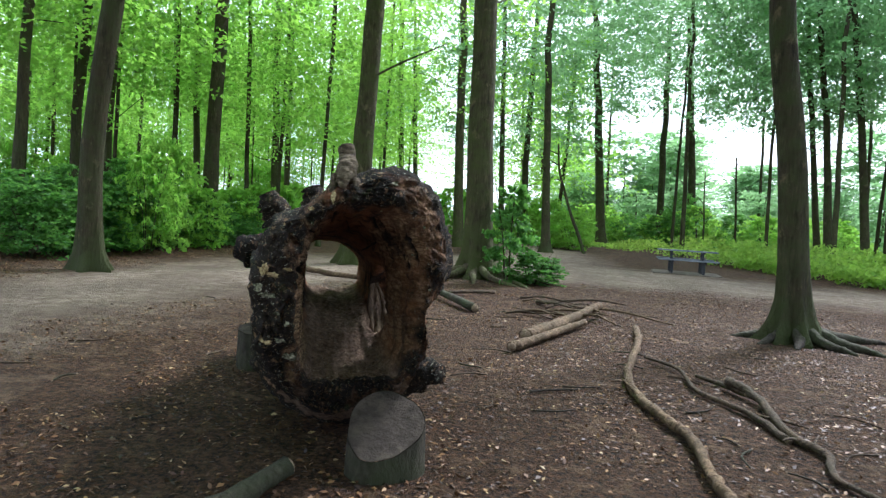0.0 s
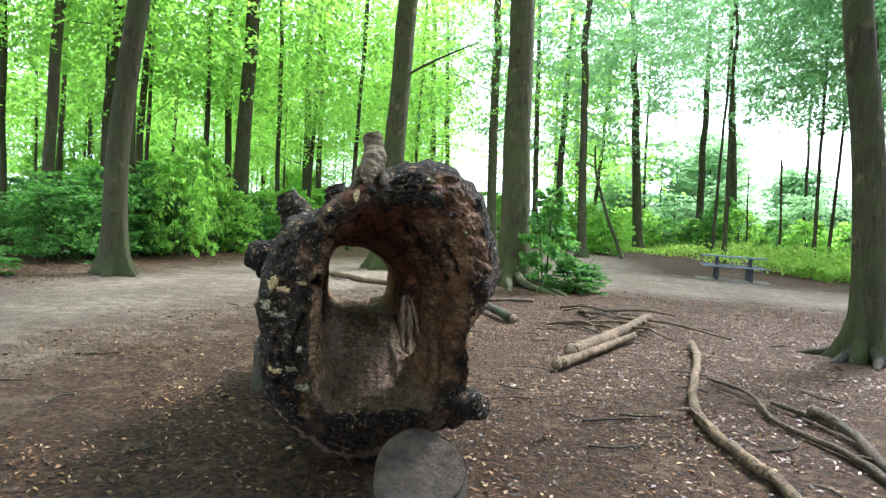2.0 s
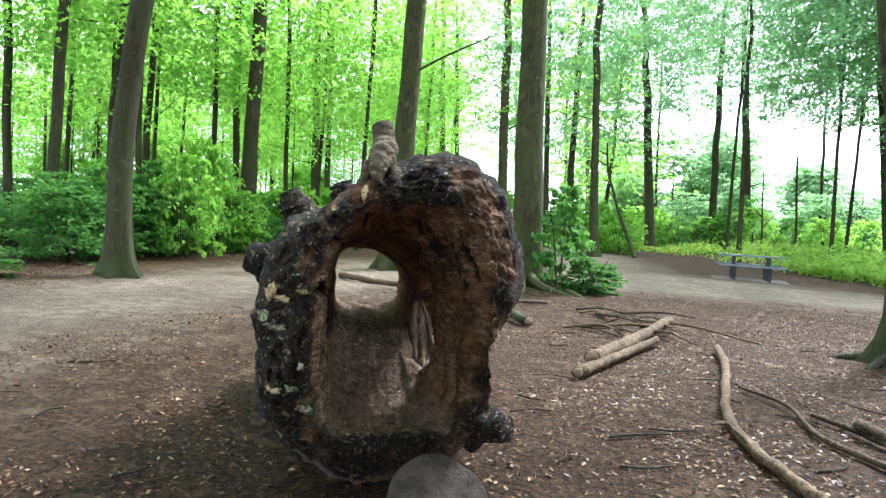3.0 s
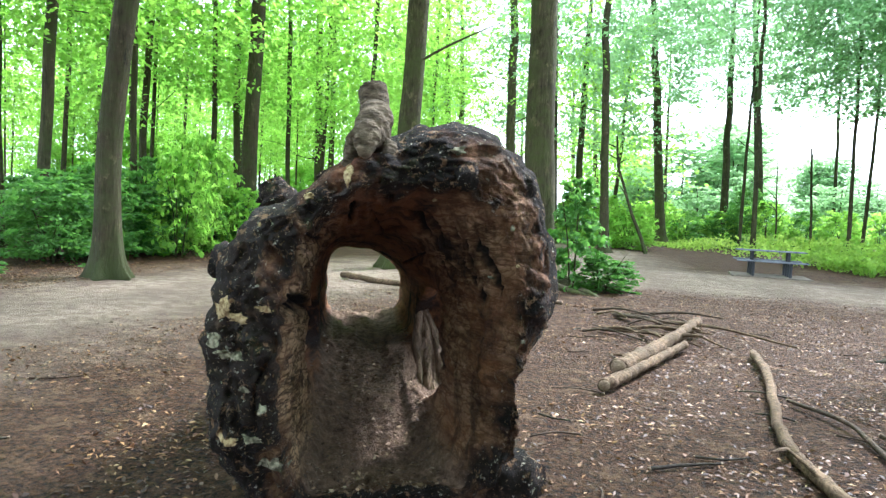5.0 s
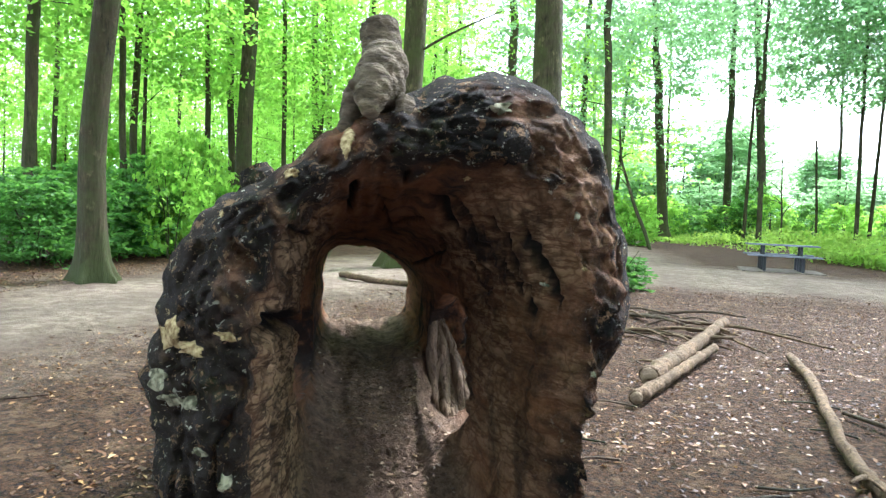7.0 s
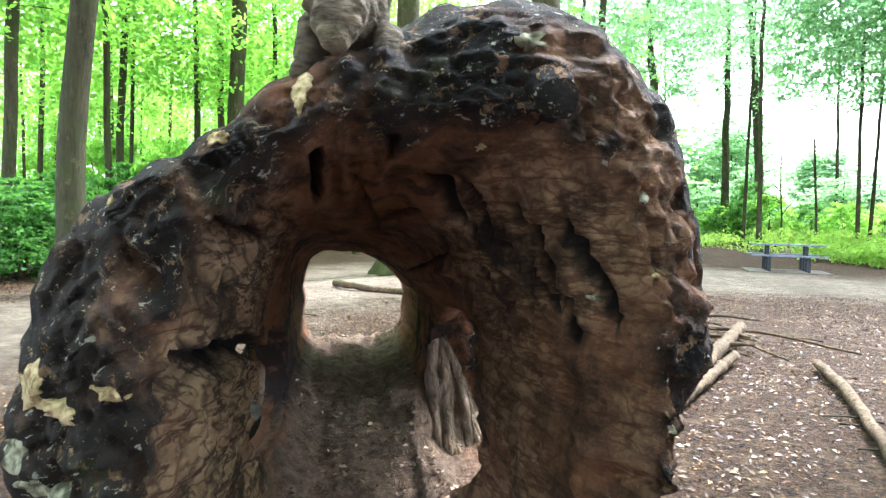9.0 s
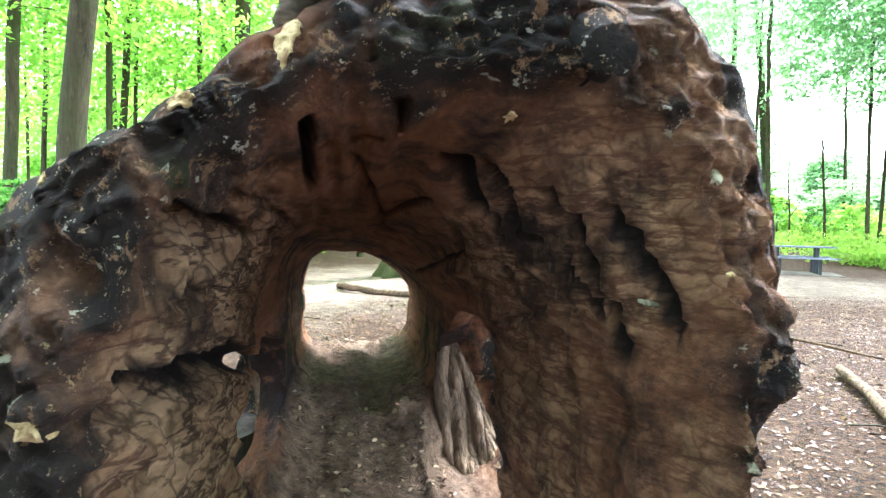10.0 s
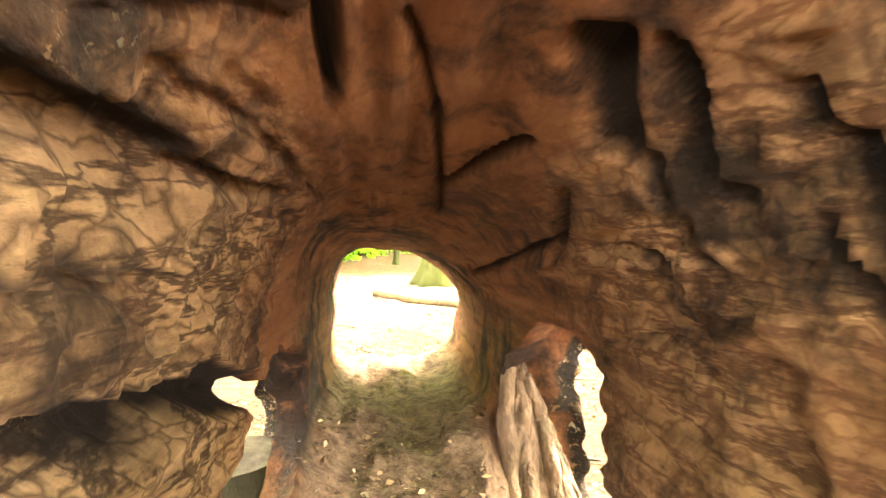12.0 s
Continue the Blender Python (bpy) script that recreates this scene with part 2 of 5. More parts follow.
def make_ground():
    xs, ys = axis_steps(-11, 11, 0.11, 900), axis_steps(2, 25, 0.11, 900)
    gx, gy = np.meshgrid(xs, ys)
    co = np.zeros((gx.size, 3), np.float32)
    co[:, 0], co[:, 1] = gx.ravel(), gy.ravel()
    near = (np.abs(co[:, 0]) < 60) & (np.abs(co[:, 1]) < 90)
    for i in np.nonzero(near)[0]:
        co[i, 2] = ground_z(float(co[i, 0]), float(co[i, 1]))
    nx, ny = len(xs), len(ys)
    idx = np.arange(nx * ny).reshape(ny, nx)
    quads = np.stack([idx[:-1, :-1], idx[:-1, 1:], idx[1:, 1:], idx[1:, :-1]], -1).reshape(-1, 4)
    me = bpy.data.meshes.new("ground")
    me.vertices.add(len(co))
    me.vertices.foreach_set("co", co.ravel())
    me.loops.add(quads.size)
    me.loops.foreach_set("vertex_index", quads.ravel().astype(np.int32))
    me.polygons.add(len(quads))
    me.polygons.foreach_set("loop_start", np.arange(0, quads.size, 4, dtype=np.int32))
    me.polygons.foreach_set("use_smooth", np.ones(len(quads), bool))
    me.update(calc_edges=True)
    trod = me.attributes.new("track", "FLOAT", "POINT")
    trod.data.foreach_set("value", np.clip(track_mask(co[:, 0], co[:, 1]), -3, 3).astype(np.float32))
    m, n, l, b = mat("forest_floor", 0.95, 0.2)
    at = n.new("ShaderNodeAttribute")
    at.attribute_name = "track"
    pos = coords(n, l, (1, 1, 1), True)
    wob = tex(n, l, pos, 1.3, 6, 0.65)
    edge = n.new("ShaderNodeMath")
    edge.operation = "MULTIPLY_ADD"
    l.new(wob, edge.inputs[0])
    edge.inputs[1].default_value = 3.2
    l.new(at.outputs["Fac"], edge.inputs[2])
    sub = n.new("ShaderNodeMapRange")
    sub.inputs["From Min"].default_value, sub.inputs["From Max"].default_value = 0.3, 2.8
    l.new(edge.outputs[0], sub.inputs["Value"])
    fine = tex(n, l, pos, 24, 10, 0.82)
    mid = tex(n, l, pos, 5, 8, 0.7)
    big = tex(n, l, pos, 0.8, 4)
    humus = mix(n, l, ramp(n, l, fine, grey(0.43, 0.58)), (0.005, 0.003, 0.002), (0.10, 0.05, 0.022))
    bare = mix(n, l, ramp(n, l, fine, grey(0.3, 0.7)), (0.04, 0.023, 0.013), (0.20, 0.125, 0.068))
    soil = mix(n, l, ramp(n, l, mid, grey(0.50, 0.60)), humus, bare)
    soil = mix(n, l, ramp(n, l, big, [(0.4, (0.75, 0.75, 0.75)), (0.62, (0, 0, 0))]), soil, humus)
    sand = mix(n, l, ramp(n, l, fine, grey(0.25, 0.75)), (0.20, 0.152, 0.108), (0.42, 0.345, 0.265))
    sand = mix(n, l, ramp(n, l, mid, [(0.42, (0.75, 0.75, 0.75)), (0.58, (0, 0, 0))]), sand, (0.15, 0.108, 0.078))
    sand = mix(n, l, ramp(n, l, big, [(0.38, (0.6, 0.6, 0.6)), (0.6, (0, 0, 0))]), sand, (0.14, 0.10, 0.075))
    l.new(mix(n, l, sub.outputs["Result"], soil, sand), b.inputs["Base Color"])
    h = n.new("ShaderNodeMath")
    h.operation = "MULTIPLY_ADD"
    l.new(mid, h.inputs[0])
    h.inputs[1].default_value = 1.4
    l.new(fine, h.inputs[2])
    bump(n, l, b, h.outputs[0], 1.0, 0.075)
    return tagged(link_mesh("ground", me, m), "dark trodden forest soil with a sandy footpath", "ground", kind="structure")


make_ground()


# ---- the hollow trunk ----
LOG_C, LOG_A = Vector((-0.77, 6.1, 0)), Vector((-0.343, 0.939, 0)).normalized()
LOG_R = Vector((LOG_A.y, -LOG_A.x, 0))


def log_point(u, z, d):
    return LOG_C + LOG_R * u + LOG_A * d + Vector((0, 0, z))


def periodic(values, a):
    """Smooth closed interpolation of values spread evenly round the circle."""
    n = len(values)
    s = a / (2 * math.pi) * n
    k = int(math.floor(s))
    t = s - k
    p = [values[(k + j) % n] for j in (-1, 0, 1, 2)]
    return 0.5 * (2 * p[1] + (p[2] - p[0]) * t + (2 * p[0] - 5 * p[1] + 4 * p[2] - p[3]) * t * t + (3 * p[1] - p[0] - 3 * p[2] + p[3]) * t ** 3)


OUTER = [0.46, 0.625, 0.775, 0.86, 0.735, 0.615, 0.605, 0.545, 0.495, 0.525, 0.57, 0.60, 0.66, 0.63, 0.60, 0.52]


def outer_at(a, d):
    r = periodic(OUTER, a)
    lump = 0.045 * noise.noise((math.cos(a) * 2.2, math.sin(a) * 2.2, d * 2.0)) + 0.035 * abs(noise.noise((math.cos(a) * 7, math.sin(a) * 7, d * 4 + 7))) + 0.012 * noise.noise((math.cos(a) * 18, math.sin(a) * 18, d * 9)) - 0.01
    sink = 0.14 * min(1, max(0, (d - 0.05) / 0.4)) * max(0, -math.sin(a)) ** 2
    lower = -0.06 * max(0, d - 0.6) * max(0, math.sin(a))
    return r + lump + sink + lower


ROOF_CRACKS = [(1.41, 0.77, 1.20, 0.42, 0.011, 0.03), (1.91, 0.07, 1.95, 0.32, 0.013, 0.035), (2.45, 0.06, 2.39, 0.25, 0.022, 0.05), (2.39, 0.25, 2.30, 0.52, 0.012, 0.03),
               (1.71, 0.20, 1.55, 0.36, 0.007, 0.018), (1.55, 0.36, 1.31, 1.03, 0.007, 0.018), (2.29, 0.15, 2.20, 0.31, 0.006, 0.015), (2.20, 0.31, 2.14, 0.74, 0.006, 0.015),
               (1.50, 0.05, 1.48, 0.13, 0.010, 0.03), (2.33, 0.08, 2.02, 0.18, 0.006, 0.015), (2.02, 0.18, 1.53, 0.14, 0.006, 0.015), (1.21, 0.23, 1.01, 0.33, 0.030, 0.035)]
WALL_CRACKS = [(0.83, 0.16, 0.39, 0.12, 0.015, 0.03), (0.96, 0.32, 0.64, 0.33, 0.014, 0.03), (0.80, 0.48, 0.58, 0.39, 0.013, 0.03), (0.71, 1.40, 0.78, 0.65, 0.010, 0.028),
               (1.05, 0.21, 0.87, 0.27, 0.022, 0.035), (0.85, 0.26, 0.75, 0.25, 0.014, 0.03), (0.99, 0.48, 0.66, 0.78, 0.010, 0.02), (0.64, 0.19, 0.48, 0.15, 0.010, 0.025),
               (0.71, 0.08, 0.40, 0.04, 0.012, 0.025), (2.61, 0.10, 2.56, 0.33, 0.008, 0.02), (0.51, 0.28, 0.34, 0.66, 0.006, 0.015)]
CREVICE = [(2.84, 0.0, 2.80, 0.16, 0.026, 0.07), (2.80, 0.16, 2.87, 0.50, 0.028, 0.08), (2.87, 0.50, 3.10, 0.80, 0.030, 0.07)]
GROOVES = ROOF_CRACKS + WALL_CRACKS + CREVICE


def groove_depth(a, d):
    """Saw cuts and drying cracks in the walls of the hollow."""
    if d > 1.45:
        return 0.0
    out = 0.0
    x, y = a * 0.36, d
    for a0, d0, a1, d1, w, deep in GROOVES:
        ax, bx = a0 * 0.36, a1 * 0.36
        dx, dy = bx - ax, d1 - d0
        t = min(1, max(0, ((x - ax) * dx + (y - d0) * dy) / (dx * dx + dy * dy)))
        off = math.hypot(x - ax - t * dx, y - d0 - t * dy) + 0.006 * noise.noise((a * 9, d * 9, 3))
        if off < w:
            out = max(out, deep * (1 - (off / w) ** 2))
    return out


def chunk_relief(a, d):
    """Blocky flakes of rotten wood low on both walls, smoother under the roof."""
    side = min(1, max(0, (abs(math.cos(a)) - 0.45) / 0.3)) * min(1, max(0, 1.2 - d))
    block = abs(noise.noise((a * 7.5, d * 9, 1))) * 0.035 + abs(noise.noise((a * 16, d * 26, 4))) * 0.020
    return block * (0.06 + 0.94 * side) + (0.0015 + 0.0045 * side) * noise.noise((a * 25, d * 25, 7))


def hollow_size(d):
    """Half-widths to both sides, roof and floor of the hollow at a depth."""
    ds = (-0.02, 0.10, 0.34, 0.60, 0.80, 1.05, 1.45, 2.02, 2.25, 2.75)
    left = (0.275, 0.245, 0.235, 0.23, 0.23, 0.23, 0.21, 0.195, 0.24, 0.30)
    right = (0.43, 0.355, 0.31, 0.30, 0.30, 0.29, 0.28, 0.275, 0.29, 0.34)
    top = (1.40, 1.35, 1.29, 1.26, 1.235, 1.20, 1.145, 1.095, 1.09, 1.09)
    bot = (0.40, 0.38, 0.42, 0.48, 0.54, 0.58, 0.63, 0.69, 0.64, 0.54)
    return [float(np.interp(d, ds, v)) for v in (left, right, top, bot)]


def sawn_slant(a, r):
    """The sawn end is not square: it recedes at the foot and bulges."""
    return 0.30 * max(0, -math.sin(a)) ** 2 * r / 0.6 + 0.03 * math.cos(a) + 0.06 * max(0, math.sin(a)) - 0.02


def rim_round(a):
    """How far the rim rounds back at its outer edge."""
    return 0.03 + 0.08 * max(0, math.cos(a - 0.6)) + 0.10 * max(0, -math.cos(a)) ** 1.5


def rear_end(a):
    """The roof breaks off early; the floor runs on as a low lip behind it."""
    f = min(1, max(0, (-math.sin(a) + 0.05) / 0.55))
    return 2.04 + 0.70 * f * f * (3 - 2 * f)


def section_power(c, s, d):
    """Squareness of the section: flat floor, boxy on one side, sloping on the other."""
    if s < 0:
        return 3.6
    f = min(1, max(0, d / 1.8))
    return 2.6 + (-0.9 if c > 0 else 0.9) * f


def inner_at(a, d):
    """The hollow: a broad mouth, a level floor and a window at the rear."""
    L, R, T, B = hollow_size(d)
    c, s = math.cos(a), math.sin(a)
    hw = R if c > 0 else L
    hz = (T - B) / 2
    e = section_power(c, s, d)
    k = (abs(c) ** e + abs(s) ** e) ** (-1 / e)
    g = 1 + 0.05 * noise.noise((c * 2.5, s * 2.5, d * 2.5 + 4)) + 0.03 * noise.noise((c * 9, s * 9, d * 3.5))
    u, z = hw * c * k * g, (T + B) / 2 + hz * s * k * g
    z += 0.14 * u * max(0, s) * max(0, 1 - max(0, d) / 0.5)
    if s < -0.5 and d > 1.25:
        z += 0.035 * noise.noise((u * 9, d * 6, 2)) + 0.02 * abs(noise.noise((u * 16, d * 18, 8)))
    extra = chunk_relief(a % (2 * math.pi), max(0, d)) - 0.012
    flat = min(1, max(0, (-s - 0.45) / 0.2))
    extra = extra * (1 - flat) + flat * (0.012 * noise.noise((u * 12, d * 12, 3)) + 0.006 * noise.noise((u * 40, d * 40, 5)))
    if d > 0.02:
        extra += groove_depth(a % (2 * math.pi), d)
    u, z = u + c * extra, z + s * extra
    return u, z


def make_log():
    sides = 340
    rings = []
    for d in np.linspace(1.0, 0.0, 60):
        rings.append([("o", 2 * math.pi * k / sides, float(d)) for k in range(sides)])
    for f in np.linspace(0.03, 0.96, 48):
        rings.append([("f", 2 * math.pi * k / sides, float(f)) for k in range(sides)])
    for d in (*np.linspace(-0.02, 0.7, 90), *np.linspace(0.72, 2.0, 60)):
        rings.append([("i", 2 * math.pi * k / sides, float(d)) for k in range(sides)])

    def place(kind, a, v):
        if kind == "o":
            v *= rear_end(a)
            r = outer_at(a, v)
            edge = max(0, 1 - v / 0.06)
            r -= 0.025 * edge ** 2
            p = log_point(r * math.cos(a), 0.8 + r * math.sin(a), v + sawn_slant(a, r) * max(0, 1 - v / 0.8) + rim_round(a) * max(0, 1 - v / 0.5))
            groove = noise.noise((a * 9, v * 1.2, 2)) * 0.018
            return p + (LOG_R * math.cos(a) + Vector((0, 0, math.sin(a)))) * groove
        if kind == "i":
            if v > 1:
                v = 1 + (v - 1) * (rear_end(a) - 1)
            u, z = inner_at(a, v)
            w = max(0, 1 - max(0, v) / 0.8)
            return log_point(u, z, v + sawn_slant(a, 0.5) * w)
        r = outer_at(a, 0) - 0.025
        u0, z0 = r * math.cos(a), 0.8 + r * math.sin(a)
        u1, z1 = inner_at(a, -0.02)
        u, z = u0 + (u1 - u0) * v, z0 + (z1 - z0) * v
        w = 0.35 * noise.noise((u * 6, z * 6, 12))
        split = max(0, 1 - 7 * abs(noise.noise((u * 9 + w * 2, z * 4 - w, 21)))) + 0.7 * max(0, 1 - 6 * abs(noise.noise((u * 7 - w, z * 13 + w * 2, 31))))
        rel = 0.035 * noise.noise((u * 5, z * 5, 1)) + 0.038 * abs(noise.noise((u * 12, z * 17, 5))) + 0.026 * abs(noise.noise((u * 28, z * 34, 9))) + 0.016 * noise.noise((u * 60, z * 70, 3)) + 0.035 * split * (1 - 0.65 * max(0, math.sin(a))) - 0.02
        return log_point(u, z, -0.02 + sawn_slant(a, math.hypot(u, z - 0.8)) + rim_round(a) * (1 - v) ** 2 + rel * min(1, v * 3 + 0.12))

    verts, faces = [], []
    for ring in rings:
        for kind, a, v in ring:
            verts.append(place(kind, a, v))
    n = len(rings)
    for i in range(n):
        j = (i + 1) % n
        for k in range(sides):
            q = (k + 1) % sides
            faces.append((i * sides + k, i * sides + q, j * sides + q, j * sides + k))
    me = bpy.data.meshes.new("trunk_shell")
    me.from_pydata([tuple(v) for v in verts], [], faces)
    bm = bmesh.new()
    bm.from_mesh(me)
    bmesh.ops.recalc_face_normals(bm, faces=bm.faces)
    for f in bm.faces:
        f.smooth = True
    bm.to_mesh(me)
    bm.free()
    return me


def cutter(c, s, rz, seed):
    bm = bmesh.new()
    bmesh.ops.create_icosphere(bm, subdivisions=4, radius=1.0)
    for v in bm.verts:
        v.co *= 1 + 0.22 * noise.noise(v.co * 1.6 + Vector((seed, 0, 0))) + 0.1 * noise.noise(v.co * 4 + Vector((seed, 5, 0)))
    me = bpy.data.meshes.new("cutter")
    bm.to_mesh(me)
    bm.free()
    ob = new("cutter", me)
    ob.matrix_basis = pose(*c, 0, 0, rz) @ Matrix.Diagonal((*s, 1))
    return ob


def log_material():
    m, n, l, b = mat("old_oak_wood", 0.88, 0.22)
    p = coords(n, l)

    def fibre(scale):
        """Coordinates turned to run along the trunk, so that grain can be drawn out along it."""
        turn = n.new("ShaderNodeMapping")
        turn.inputs["Rotation"].default_value = (0, 0, -math.atan2(LOG_R.y, LOG_R.x))
        l.new(n.new("ShaderNodeTexCoord").outputs["Object"], turn.inputs["Vector"])
        size = n.new("ShaderNodeMapping")
        size.inputs["Scale"].default_value = scale
        l.new(turn.outputs["Vector"], size.inputs["Vector"])
        return size.outputs["Vector"]

    at = n.new("ShaderNodeAttribute")
    at.attribute_name = "inside"
    ins = at.outputs["Fac"]
    blot = tex(n, l, p, 3.5, 8, 0.7)
    fine = tex(n, l, fibre((30, 3.5, 30)), 1.0, 8, 0.7)
    chunk = tex(n, l, fibre((13, 1.8, 17)), 1.0, 9, 0.7)
    rim = mix(n, l, ramp(n, l, blot, grey(0.35, 0.65)), (0.006, 0.0045, 0.0035), (0.034, 0.023, 0.015))
    rim = mix(n, l, ramp(n, l, chunk, grey(0.58, 0.70)), rim, (0.12, 0.078, 0.048))
    rim = mix(n, l, ramp(n, l, tex(n, l, p, 6, 5), grey(0.62, 0.72)), rim, (0.06, 0.07, 0.025))
    rim = mix(n, l, ramp(n, l, tex(n, l, p, 24, 6, 0.75), grey(0.575, 0.615)), rim, (0.25, 0.15, 0.075))
    rim = mix(n, l, ramp(n, l, tex(n, l, p, 62, 5, 0.75), grey(0.615, 0.645)), rim, (0.40, 0.29, 0.15))
    rim = mix(n, l, ramp(n, l, tex(n, l, coords(n, l, (1, 1, 1.3)), 34, 4, 0.7), grey(0.63, 0.66)), rim, (0.48, 0.46, 0.34))
    rim = mix(n, l, ramp(n, l, tex(n, l, p, 75, 4, 0.7), grey(0.62, 0.72)), rim, (0.11, 0.075, 0.05))
    hollow = mix(n, l, ramp(n, l, chunk, grey(0.3, 0.7)), (0.13, 0.05, 0.022), (0.38, 0.165, 0.07))
    hollow = mix(n, l, ramp(n, l, blot, [(0.3, (1, 1, 1)), (0.45, (0, 0, 0))]), hollow, (0.04, 0.022, 0.013))
    vor = n.new("ShaderNodeTexVoronoi")
    vor.feature = "DISTANCE_TO_EDGE"
    vor.inputs["Scale"].default_value = 1.0
    warp = n.new("ShaderNodeVectorMath")
    warp.operation = "MULTIPLY_ADD"
    nt = n.new("ShaderNodeTexNoise")
    nt.inputs["Scale"].default_value, nt.inputs["Detail"].default_value = 9, 4
    l.new(p, nt.inputs["Vector"])
    l.new(nt.outputs["Color"], warp.inputs[0])
    warp.inputs[1].default_value = (1.8, 1.8, 3.2)
    l.new(fibre((16, 13, 27)), warp.inputs[2])
    l.new(warp.outputs[0], vor.inputs["Vector"])
    plate = ramp(n, l, vor.outputs["Distance"], [(0.0, (0.1, 0.1, 0.1)), (0.10, (1, 1, 1))])
    crack = ramp(n, l, tex(n, l, fibre((7, 4, 24)), 1.0, 5, 0.6), [(0.455, (0, 0, 0)), (0.485, (0.85, 0.85, 0.85)), (0.505, (0.85, 0.85, 0.85)), (0.54, (0, 0, 0))])
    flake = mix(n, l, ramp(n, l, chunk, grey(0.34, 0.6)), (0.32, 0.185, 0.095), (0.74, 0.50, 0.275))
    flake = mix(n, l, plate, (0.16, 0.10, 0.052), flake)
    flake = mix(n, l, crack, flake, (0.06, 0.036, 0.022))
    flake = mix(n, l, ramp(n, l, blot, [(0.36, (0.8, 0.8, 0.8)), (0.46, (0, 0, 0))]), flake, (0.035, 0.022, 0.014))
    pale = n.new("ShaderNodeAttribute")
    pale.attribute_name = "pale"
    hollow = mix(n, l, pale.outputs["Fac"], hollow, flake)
    soil = mix(n, l, ramp(n, l, tex(n, l, p, 26, 9, 0.78), grey(0.36, 0.64)), (0.07, 0.045, 0.028), (0.37, 0.25, 0.165))
    hollow = mix(n, l, ramp(n, l, fine, [(0.36, (0.5, 0.5, 0.5)), (0.50, (0, 0, 0))]), hollow, (0.055, 0.03, 0.017))
    clean = n.new("ShaderNodeMapRange")
    clean.inputs["From Min"].default_value, clean.inputs["From Max"].default_value = 0.6, 0.95
    clean.inputs["To Min"].default_value, clean.inputs["To Max"].default_value = 1.0, 0.12
    l.new(pale.outputs["Fac"], clean.inputs["Value"])

    def worn(mask):
        k = n.new("ShaderNodeMath")
        k.operation = "MULTIPLY"
        l.new(mask, k.inputs[0])
        l.new(clean.outputs["Result"], k.inputs[1])
        return k.outputs[0]

    char = tex(n, l, coords(n, l, (2.9, 2.9, 2.3)), 1.0, 7, 0.66)
    hollow = mix(n, l, worn(ramp(n, l, char, [(0.38, (0.92, 0.92, 0.92)), (0.46, (0, 0, 0))])), hollow, (0.014, 0.010, 0.008))
    streak = tex(n, l, coords(n, l, (13, 13, 2.2)), 1.0, 5, 0.6)
    hollow = mix(n, l, worn(ramp(n, l, streak, [(0.52, (0, 0, 0)), (0.66, (0.72, 0.72, 0.72))])), hollow, (0.02, 0.013, 0.009))
    low = n.new("ShaderNodeAttribute")
    low.attribute_name = "earth"
    hollow = mix(n, l, low.outputs["Fac"], hollow, soil)
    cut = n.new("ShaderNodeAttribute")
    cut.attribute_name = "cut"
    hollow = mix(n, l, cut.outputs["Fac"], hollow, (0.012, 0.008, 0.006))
    patch = n.new("ShaderNodeMath")
    patch.operation = "MULTIPLY_ADD"
    l.new(tex(n, l, p, 6.5, 8, 0.7), patch.inputs[0])
    patch.inputs[1].default_value = 1.1
    l.new(ins, patch.inputs[2])
    drop = n.new("ShaderNodeMath")
    drop.operation = "SUBTRACT"
    l.new(patch.outputs[0], drop.inputs[0])
    drop.inputs[1].default_value = 0.42
    l.new(mix(n, l, ramp(n, l, drop.outputs[0], grey(0.42, 0.95)), rim, hollow), b.inputs["Base Color"])
    h = n.new("ShaderNodeMath")
    h.operation = "MULTIPLY_ADD"
    l.new(chunk, h.inputs[0])
    h.inputs[1].default_value = 1.6
    grain = n.new("ShaderNodeMath")
    grain.operation = "MULTIPLY_ADD"
    l.new(tex(n, l, p, 55, 8, 0.75), grain.inputs[0])
    grain.inputs[1].default_value = 1.7
    l.new(fine, grain.inputs[2])
    l.new(grain.outputs[0], h.inputs[2])
    hp = n.new("ShaderNodeMath")
    hp.operation = "MULTIPLY"
    l.new(ramp(n, l, vor.outputs["Distance"], [(0.0, (0, 0, 0)), (0.3, (0.7, 0.7, 0.7))]), hp.inputs[0])
    l.new(pale.outputs["Fac"], hp.inputs[1])
    ha = n.new("ShaderNodeMath")
    ha.operation = "ADD"
    l.new(h.outputs[0], ha.inputs[0])
    l.new(hp.outputs[0], ha.inputs[1])
    bump(n, l, b, ha.outputs[0], 1.0, 0.035)
    return m


LOG_WOOD = log_material()
hollow_log = empty("hollow_log", LOG_C.x, LOG_C.y)
tagged(hollow_log, "huge hollow dead tree trunk lying on the soil, dark weathered wood", "tree trunk")


